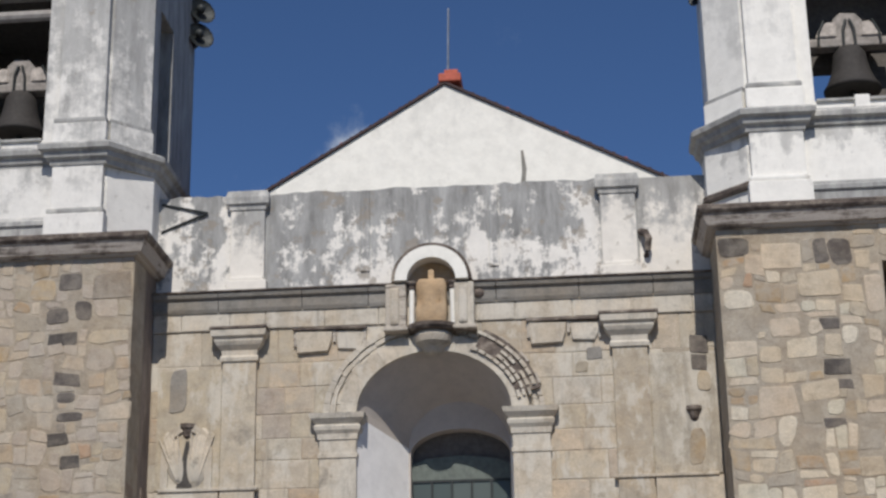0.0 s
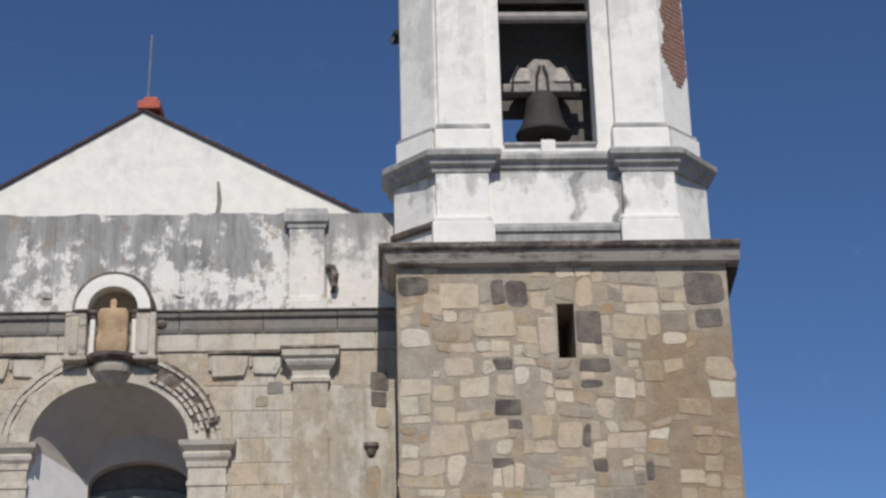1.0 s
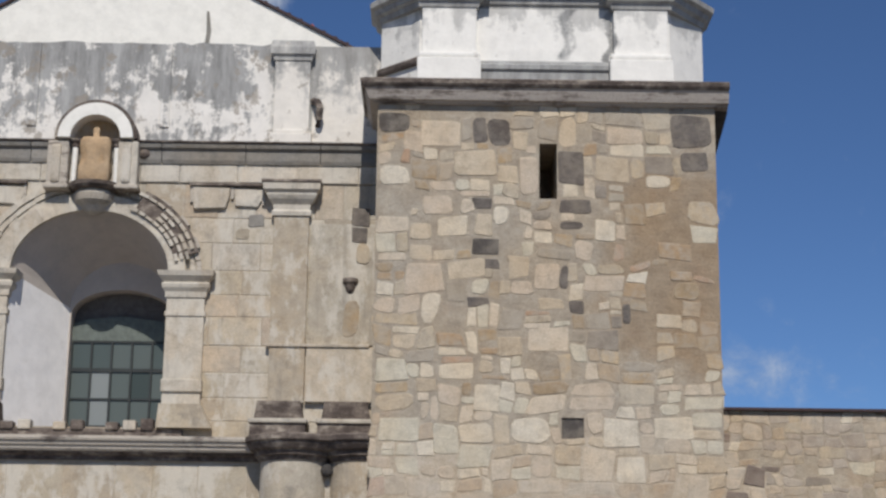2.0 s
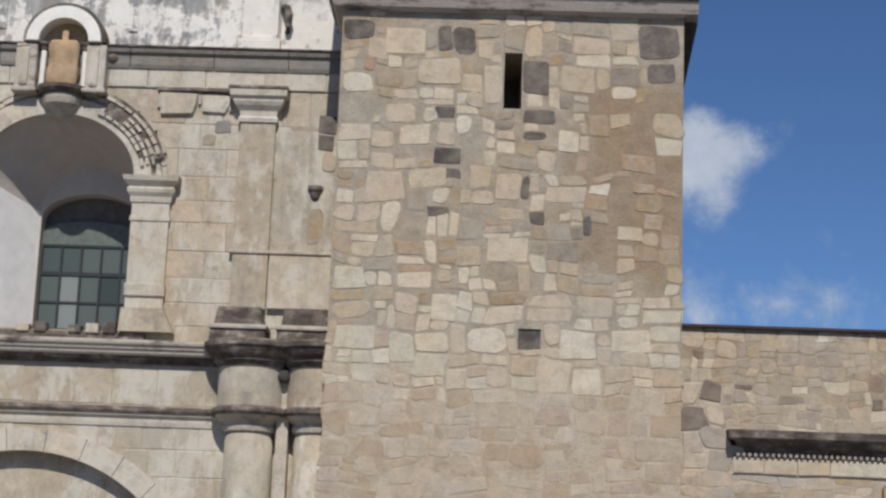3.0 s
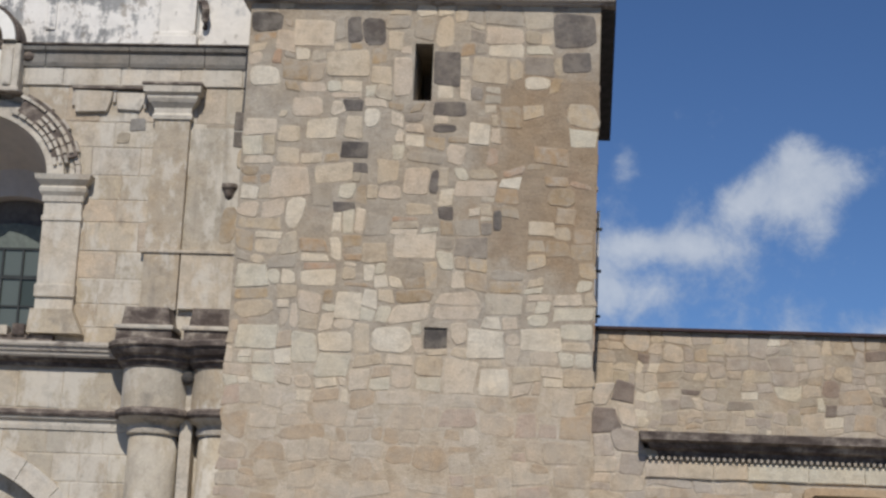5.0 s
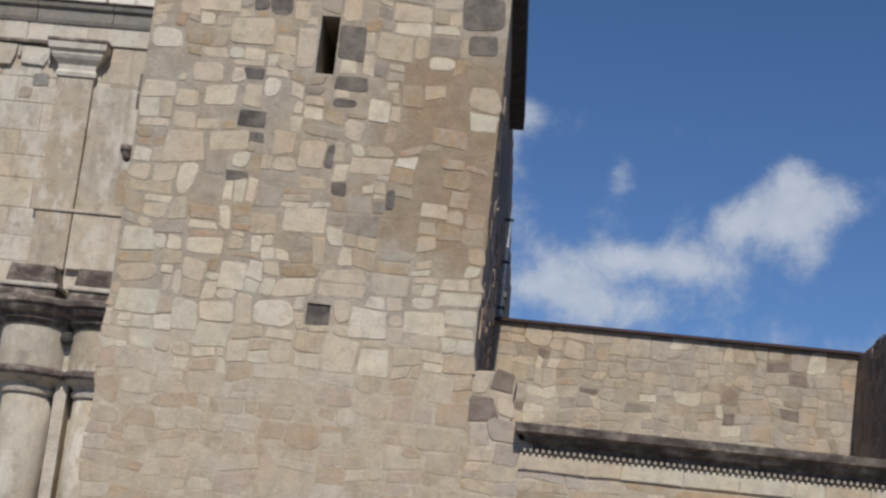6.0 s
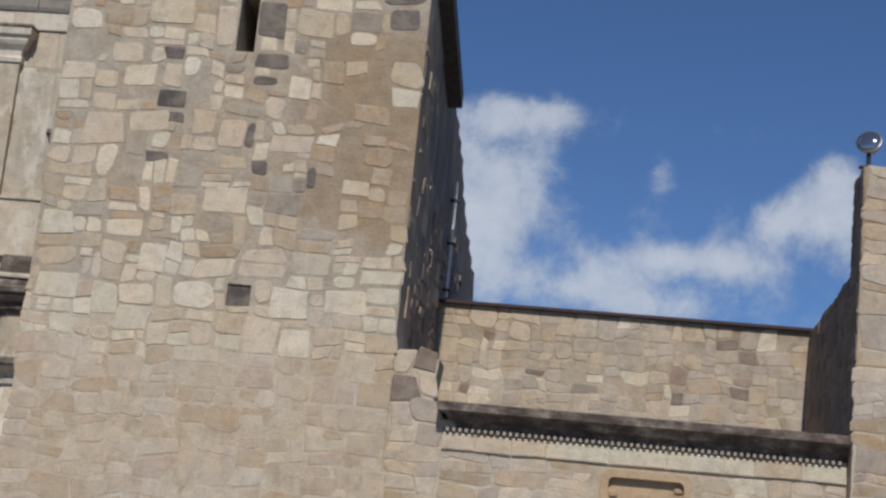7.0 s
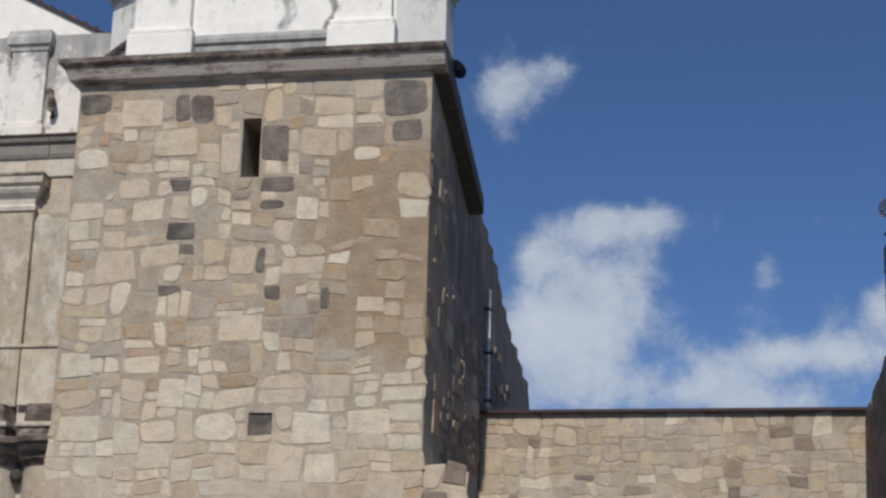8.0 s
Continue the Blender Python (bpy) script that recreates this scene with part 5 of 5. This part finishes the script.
    for k in range(15):
        bm = bmesh.new()
        ring_arch(bm, XC, 0.42, 2.66, 2.66, 3.0, 3.0, py - 0.05, py + 0.3, 4, k / 15 + 0.0006, (k + 1) / 15 - 0.0006)
        part("portal_voussoir", bm, carved, f)
    bm = bmesh.new()
    ring_arch(bm, XC, 0.42, 1.5, 1.5, 2.7, 2.7, py + 0.2, py + 0.7, 30)
    part("portal_inner_arch", bm, ashlar, f)
    bm = bmesh.new()
    box(bm, XC - 2.7, XC + 2.7, py + 0.7, py + 0.8, 0.0, 4.3)
    part("door", bm, timber_door, f, "old timber doors under the portal arch")
    # engaged columns and their pedestal blocks above
    for x in (-1.17, -0.13, mirrored(-1.17), mirrored(-0.13)):
        col = part("column", lathe(bmesh.new(), x, 0.78, [(0.42, 0.0), (0.42, 0.3), (0.38, 0.4), (0.37, 2.0), (0.36, 3.46)], 32), ashlar, f, "plain engaged limestone column", smooth=True)
        bm = bmesh.new()
        lathe(bm, x, 0.78, [(0.36, 3.44), (0.40, 3.46), (0.41, 3.52), (0.38, 3.56), (0.41, 3.6), (0.5, 3.65), (0.53, 3.69), (0.36, 3.695)], 32)
        part("capital", bm, carved, col)
        bm = bmesh.new()
        lathe(bm, x, 0.78, [(0.36, 3.69), (0.56, 3.69), (0.59, 3.73), (0.58, 3.78), (0.53, 3.82), (0.36, 3.83)], 32)
        part("capital_lip", bm, sooty, col, "soot-darkened ring")
        bm = bmesh.new()
        lathe(bm, x, 0.78, [(0.3, 3.82), (0.51, 3.82), (0.51, 4.42), (0.3, 4.43)], 32)
        part("frieze_block", bm, ashlar, col)
        bm = bmesh.new()
        lathe(bm, x, 0.78, [(0.3, 4.4), (0.53, 4.41), (0.56, 4.47), (0.6, 4.49), (0.61, 4.55), (0.67, 4.58), (0.71, 4.64), (0.72, 4.68), (0.76, 4.7), (0.76, 4.77), (0.7, 4.8), (0.3, 4.84)], 32)
        part("cornice", bm, sooty, col)
    for x in (-1.45, -0.42, mirrored(-1.45), mirrored(-0.42)):
        bm = bmesh.new()
        prism(bm, [(x - 0.43, 4.78), (x + 0.43, 4.78), (x + 0.42, 5.05), (x - 0.42, 5.05)], 0.8, FY + 0.1)
        prism(bm, [(x - 0.38, 5.06), (x + 0.38, 5.06), (x + 0.33, 5.38), (x - 0.33, 5.38)], 0.88, FY + 0.1)
        part("pedestal", bm, sooty, f, "black-weathered stone pedestal")
        bm = bmesh.new()
        box(bm, x - 0.45, x + 0.45, 0.76, FY + 0.1, 5.03, 5.1, 0.02)
        part("pedestal_band", bm, carved, f, "pale washed moulding")
    for x in (-0.66, mirrored(-0.66)):
        bm = bmesh.new()
        box(bm, x - 0.09, x + 0.09, 0.62, py + 0.1, 0.0, 4.4, 0.01)
        part("strip", bm, carved, f)
        bm = bmesh.new()
        bmesh.ops.create_icosphere(bm, subdivisions=2, radius=0.1, matrix=Matrix.Translation((x, 0.52, 4.28)))
        part("knob", bm, black_stone, f)
    # closing wall behind the parapet down to the ground
    bm = bmesh.new()
    box(bm, X0, X1, FY + 0.55, FY + 0.65, 8.9, 11.2)
    part("parapet_back", bm, mortar, f)
    # bent rain spout on the parapet
    bm = bmesh.new()
    tube(bm, [(-1.02, FY + 0.1, 9.98), (-1.0, FY - 0.05, 10.05), (-0.98, FY - 0.12, 10.2), (-1.02, FY - 0.08, 10.32), (-1.1, FY + 0.05, 10.38)], 0.06, 8)
    part("rain_spout", bm, sooty, f, "blackened bent rain spout")


build_facade()


def build_statue():
    """A worn robed figure in stone, plain and almost featureless."""
    x, y = -4.55, 1.16
    bm = bmesh.new()
    lathe(bm, 0, 0, [(0.22, 8.872), (0.25, 8.9), (0.245, 9.05), (0.245, 9.15), (0.24, 9.26), (0.245, 9.36), (0.25, 9.48), (0.25, 9.57), (0.21, 9.63), (0.07, 9.65), (0.045, 9.66), (0.05, 9.74), (0.045, 9.8), (0.015, 9.82)], 28)
    for v in bm.verts:
        k = noise.noise((v.co.x * 7, v.co.y * 7, v.co.z * 5)) * 0.03
        fold = 0.012 * math.sin(math.atan2(v.co.y, v.co.x) * 9) if v.co.z < 9.35 else 0.0
        r = math.hypot(v.co.x, v.co.y) or 1.0
        grow = 1 + (k + fold) / max(r, 0.1)
        a = math.atan2(v.co.y, v.co.x)
        grow *= (abs(math.cos(a)) ** 4 + abs(math.sin(a)) ** 4) ** -0.25
        v.co.x, v.co.y = x + v.co.x * grow, y + v.co.y * grow * 0.55
    for dx, z, w, h in ((-0.2, 9.28, 0.06, 0.14), (0.12, 9.26, 0.045, 0.06)):
        for v in bm.verts:
            d = ((v.co.x - x - dx) / w) ** 2 + ((v.co.z - z) / h) ** 2
            if v.co.y < y and d < 1.6:
                v.co.y += 0.12 * (1 - d / 1.6)
    solo("statue", bm, ochre_carved, "weathered ochre sandstone statue standing in the niche", "statue", smooth=True)


build_statue()


# ---- nave gable behind the parapet ----
def build_gable():
    gy, ax, apex, low = 2.3, -4.37, 13.63, 10.9
    reach = {-1: 4.55, 1: 5.25}
    g = thing("nave_gable", (ax, gy, 0), "white gable with red clay tile edge above the parapet", "gable")
    bm = bmesh.new()
    prism(bm, [(ax - reach[-1], 10.0), (ax + reach[1], 10.0), (ax + reach[1], low), (ax, apex), (ax - reach[-1], low)], gy, gy + 0.4)
    part("wall", bm, gable_wash, g, "clean white gable wall")
    for s in (-1, 1):
        w = reach[s]
        bm = bmesh.new()
        prism(bm, [(ax, apex + 0.01), (ax + s * (w + 0.1), low - 0.05), (ax + s * (w + 0.1), low + 0.0), (ax, apex + 0.06)], gy - 0.05, gy + 9.0)
        part("roof", bm, tile_edge, g)
        n = 26
        for k in range(n):
            q = (k + 0.5) / n
            x, z = ax + s * w * q, apex + 0.05 + (low - apex) * q
            bm = bmesh.new()
            tube(bm, [(x, gy - 0.02, z), (x, gy + 0.5, z)], 0.04, 6)
            part("roof_tile", bm, tile_edge if k % 5 else terracotta, g)
    bm = bmesh.new()
    box(bm, ax - 0.1, ax + 0.3, gy - 0.08, gy + 0.6, apex + 0.04, apex + 0.2, 0.03)
    box(bm, ax + 0.0, ax + 0.25, gy - 0.05, gy + 0.3, apex + 0.18, apex + 0.28, 0.03)
    part("ridge_cap", bm, terracotta, g, "red clay ridge cap")
    bm = bmesh.new()
    tube(bm, [(ax + 0.06, gy + 0.1, apex + 0.2), (ax + 0.09, gy + 0.1, apex + 1.55)], 0.022, 6)
    part("lightning_rod", bm, steel, g, "thin pale metal rod")
    for xa, xb in ((ax - reach[-1] + 0.1, ax - reach[-1] + 0.4), (ax + reach[1] - 0.4, ax + reach[1] - 0.1)):
        bm = bmesh.new()
        box(bm, xa, xb, 4.7, 11.2, 0.0, 10.85)
        part("side_wall", bm, gable_wash, g)
    bm = bmesh.new()
    prism(bm, [(ax - reach[-1], 0.0), (ax + reach[1], 0.0), (ax + reach[1], low - 0.06), (ax, apex - 0.02), (ax - reach[-1], low - 0.06)], 11.2, 11.5)
    part("rear_wall", bm, gable_wash, g)
    bm = bmesh.new()
    prism(bm, [(-3.1, 11.25), (-2.97, 11.25), (-2.99, 11.7), (-2.96, 11.95), (-3.01, 12.3), (-3.05, 12.3), (-3.04, 11.9), (-3.08, 11.6)], gy - 0.012, gy + 0.05)
    part("crack_seam", bm, band_stone, g, "dark damp seam in the plaster")


build_gable()


# ---- flank wall behind the tower ----
def build_flank():
    rng = random.Random(4)
    f = thing("nave_flank", (4.7, 8, 0), "shaded dark rubble side wall with a ragged top", "wall")
    DEEP = 2.26
    prof = [(DEEP, 0), (DEEP, 9.85), (4.6, 9.3), (5.04, 9.2)]
    for y, z in ((5.6, 9.1), (6.2, 8.95), (6.8, 8.8), (7.4, 8.45), (8.0, 8.3), (8.7, 8.05), (9.6, 7.95), (10.4, 7.75), (11.3, 7.65)):
        prof += [(y, z + 0.12), (y + 0.02, z - 0.05)]
    prof += [(11.6, 7.2), (11.6, 0)]
    # wall and stones hold the flank's shade in their colour
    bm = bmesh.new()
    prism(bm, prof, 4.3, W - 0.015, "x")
    part("wall", bm, flank_shade_mortar, f)
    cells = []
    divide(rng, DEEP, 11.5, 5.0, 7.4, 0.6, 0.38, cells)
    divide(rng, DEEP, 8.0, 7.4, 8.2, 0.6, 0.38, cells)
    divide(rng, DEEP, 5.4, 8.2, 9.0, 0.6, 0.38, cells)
    lay(rng, cells, f, W - 0.012, lambda u, z: rng.choice((stone_brown_shade, stone_brown_shade, stone_brown_shade, stone_tan)), side="right", limit=150, style=RAGGED)


build_flank()


def build_pipe():
    p = thing("drain_pipe", (5.3, 5.3, 5.9), "thin pale drain pipe on the shaded wall", "pipe")
    bm = bmesh.new()
    tube(bm, [(5.27, 5.3, 6.1), (5.27, 5.3, 8.1)], 0.025, 8)
    part("pipe", bm, plain("pale_pipe", (0.8, 0.77, 0.7), 0.95), p)
    for z in (6.2, 7.0, 7.75):
        bm = bmesh.new()
        box(bm, 5.17, 5.34, 5.26, 5.34, z, z + 0.04)
        part("clamp", bm, iron, p)


build_pipe()


# ---- chapel to the right ----
def build_chapel():
    rng = random.Random(31)
    c = thing("side_chapel", (8.3, 2.5, 0), "low rubble chapel front with a dark ledge and set-back wall", "building")
    bm = bmesh.new()
    prism(bm, [(W, 0), (11.25, 0), (11.25, 3.45), (5.8, 3.45), (5.78, 3.9), (5.82, 4.25), (W, 4.25)], 0.04, 0.7)
    part("front_wall", bm, mortar, c)
    cells = []
    divide(rng, W, 11.25, 1.6, 3.05, 0.62, 0.26, cells)
    cells = avoid(cells, 8.0, 9.36, 1.3, 3.04)
    lay(rng, cells, c, 0.03, lambda u, z: rng.choice((stone_tan, stone_grey, stone_limed, stone_pale, stone_limed)), limit=140, style=FLUSH)
    lay(rng, courses(rng, 5.95, 11.25, 3.05, 3.28, 0.6, 0.3), c, 0.0, lambda u, z: stone_pale, style=SQUARED)
    lay(rng, [(W, 5.55, 3.05, 3.3), (5.55, 5.9, 3.05, 3.35), (W, 5.5, 3.3, 3.62), (5.5, 5.86, 3.35, 3.7), (W, 5.62, 3.62, 3.95), (5.62, 5.86, 3.7, 4.05), (W, 5.45, 3.95, 4.3), (5.45, 5.84, 4.05, 4.36)],
        c, 0.025, lambda u, z: rng.choice((stone_mid, stone_grey, stone_limed, stone_brown_shade)), style=FLUSH)
    # ledge with a row of small tile brackets
    bm = bmesh.new()
    sweep(bm, [(6.18, 0.6), (6.18, 0.05), (11.25, 0.05)], [(-0.3, 3.34), (0.04, 3.34), (0.07, 3.42), (0.16, 3.45), (0.2, 3.52), (0.3, 3.55), (0.32, 3.66), (-0.3, 3.72)])
    part("ledge", bm, sooty, c, "black-weathered stone ledge")
    for k in range(62):
        bm = bmesh.new()
        x = 6.0 + k * 0.084
        box(bm, x, x + 0.042, -0.05, 0.08, 3.295, 3.345, 0.006)
        part("bracket", bm, cornice_stone, c)
    bm = bmesh.new()
    box(bm, W, 11.25, 0.2, 4.95, 3.45, 3.6)
    part("terrace", bm, roof_mat, c)
    # set-back wall
    bm = bmesh.new()
    box(bm, W, 11.3, 4.95, 5.5, 0.0, 5.94)
    part("back_wall", bm, mortar, c)
    cells = []
    divide(rng, W, 11.3, 3.7, 5.93, 0.38, 0.29, cells)
    dk = [(7.0, 4.9), (9.2, 5.0), (9.2, 4.7), (10.3, 4.9), (10.2, 5.5), (5.7, 4.6), (6.0, 5.5), (9.9, 5.6)]
    near = lambda u, z: any(abs(u - p) < 0.14 and abs(z - q) < 0.11 for p, q in dk)
    lay(rng, cells, c, 4.94, lambda u, z: stone_brown_shade if near(u, z) else rng.choice((stone_limed, stone_limed, stone_grey, stone_grey, stone_pale, stone_mid)), style=FLUSH, bare=0.12)
    bm = bmesh.new()
    box(bm, W, 11.3, 4.86, 5.52, 5.93, 5.985, 0.01)
    part("coping", bm, tile_edge, c, "thin dark coping")
    # carved tablet with a roundel
    tab = part("relief_tablet", prism(bmesh.new(), [(8.16, 1.6), (9.2, 1.6), (9.2, 2.9), (8.16, 2.9)], 0.0, 0.1), ochre_carved, c, "carved ochre sandstone tablet")
    bm = bmesh.new()
    outer = [(8.09, 1.5), (9.27, 1.5), (9.27, 2.88), (9.24, 2.95), (9.17, 2.98), (8.19, 2.98), (8.12, 2.95), (8.09, 2.88)]
    inner = [(8.19, 1.6), (9.17, 1.6), (9.17, 2.82), (9.15, 2.86), (9.11, 2.88), (8.25, 2.88), (8.21, 2.86), (8.19, 2.82)]
    for k in range(8):
        j = (k + 1) % 8
        prism(bm, [outer[k], outer[j], inner[j], inner[k]], -0.1, 0.08)
    part("tablet_frame", bm, ochre_carved, tab)
    bm = bmesh.new()
    for r0, r1, y in ((0.3, 0.36, -0.05), (0.0, 0.2, -0.03)):
        for k in range(32):
            s, e = 2 * math.pi * k / 32, 2 * math.pi * (k + 1) / 32
            q = [(8.68 + r * math.cos(t), 2.32 + r * math.sin(t)) for r, t in ((max(r0, 0.01), s), (r1, s), (r1, e), (max(r0, 0.01), e))]
            prism(bm, q, y, 0.02)
    part("roundel", bm, ochre_carved, tab)
    for k in range(10):
        bm = bmesh.new()
        x, z = 8.26 + 0.84 * (k % 2), 1.75 + 0.11 * k
        box(bm, x - 0.05, x + 0.06, -0.03, 0.02, z, z + 0.07, 0.02)
        part("leaf_carving", bm, ochre_carved, tab)


build_chapel()


def build_annex():
    rng = random.Random(41)
    a = thing("corner_annex", (13.5, 2, 0), "projecting rubble annex with a shaded flank", "building")
    bm = bmesh.new()
    box(bm, 11.26, 16.5, -0.288, 0.6, 0, 7.25)
    part("wall", bm, mortar, a)
    # the annex flank is toned dark in mortar and stones for its shade
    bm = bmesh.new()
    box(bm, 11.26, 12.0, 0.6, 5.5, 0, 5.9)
    part("rear_wall", bm, flank_shade_mortar, a)
    cells = []
    divide(rng, 11.25, 12.6, 2.5, 7.28, 0.5, 0.3, cells)
    lay(rng, cells, a, -0.3, lambda u, z: rng.choice((stone_rose, stone_grey, stone_limed, stone_tan)), style=FLUSH)
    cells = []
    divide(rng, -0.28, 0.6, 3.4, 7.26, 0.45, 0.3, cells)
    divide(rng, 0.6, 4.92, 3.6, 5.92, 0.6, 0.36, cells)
    lay(rng, cells, a, 11.25, lambda u, z: stone_brown_shade, side="left")
    big = []
    divide(rng, 12.6, 16.5, 2.5, 7.28, 0.6, 0.36, big)
    tagged(part("rubble", heap(rng, big, -0.3), rubble_rest, a), kind="stuff")


build_annex()


def build_floodlight(x, y, z, turn):
    f = thing("floodlight", (x, y, z), "round glass floodlight on a steel bracket atop the wall", "lamp", "floodlights on the annex")
    m = pose(x, y, z + 0.36, 70, 0, turn)
    bm = bmesh.new()
    lathe(bm, 0, 0, [(0.05, -0.2), (0.09, -0.18), (0.17, -0.02), (0.18, 0.02), (0.165, 0.03)], 20)
    bmesh.ops.transform(bm, matrix=m, verts=bm.verts[:])
    part("housing", bm, steel, f, smooth=True)
    bm = bmesh.new()
    lathe(bm, 0, 0, [(0.165, 0.03), (0.14, 0.055), (0.08, 0.075), (0.01, 0.08)], 20)
    bmesh.ops.transform(bm, matrix=m, verts=bm.verts[:])
    part("lens", bm, lens, f, "clear glass lens", smooth=True)
    bm = bmesh.new()
    tube(bm, [(x, y, z), (x, y, z + 0.22)], 0.03, 8)
    box(bm, x - 0.12, x + 0.12, y - 0.05, y + 0.05, z - 0.005, z + 0.02)
    part("bracket", bm, iron, f)


build_floodlight(11.33, -0.1, 7.29, -20)
build_floodlight(11.75, -0.05, 7.29, 35)


def build_horn(x, y, z, side, label, size=1.0):
    """A small horn loudspeaker on a bracket at a tower's rear corner."""
    h = thing("loudspeaker", (x, y, z), label, "loudspeaker", "loudspeakers on the towers")
    m = pose(x + side * 0.16, y, z, 80, 0, side * 40) @ Matrix.Scale(size, 4)
    bm = bmesh.new()
    lathe(bm, 0, 0, [(0.05, -0.34), (0.1, -0.3), (0.11, -0.12), (0.25, 0.05), (0.28, 0.07), (0.22, 0.03), (0.06, -0.06)], 16)
    bmesh.ops.transform(bm, matrix=m, verts=bm.verts[:])
    part("horn", bm, iron, h)
    bm = bmesh.new()
    bmesh.ops.create_uvsphere(bm, u_segments=12, v_segments=8, radius=0.09, matrix=Matrix.Translation((x + side * 0.18, y - 0.06, z + 0.05)))
    part("driver", bm, iron, h)
    bm = bmesh.new()
    tube(bm, [(x - side * 0.1, y, z), (x + side * 0.16, y, z)], 0.03, 6)
    part("bracket", bm, iron, h)


build_horn(5.0, 2.1, 10.75, 1, "small dark loudspeaker on the tower's shaded flank", 0.6)
build_horn(-9.36, 3.75, 15.55, 1, "dark horn loudspeaker on the grey belfry")
build_horn(-9.36, 3.8, 16.1, 1, "upper dark horn loudspeaker on the grey belfry")
build_horn(0.3, 1.7, 14.75, -1, "dark horn loudspeaker on the white belfry", 0.6)


def build_wire_bracket():
    b = thing("wire_bracket", (-8.7, 1.35, 10.9), "thin bent iron bracket on the parapet", "bracket")
    for q in (0, 1):
        bm = bmesh.new()
        tube(bm, [(-9.15, 1.37, 11.25 - 0.5 * q), (-8.35, 1.34, 11.05)], 0.02, 6)
        part("rod", bm, iron, b)


build_wire_bracket()
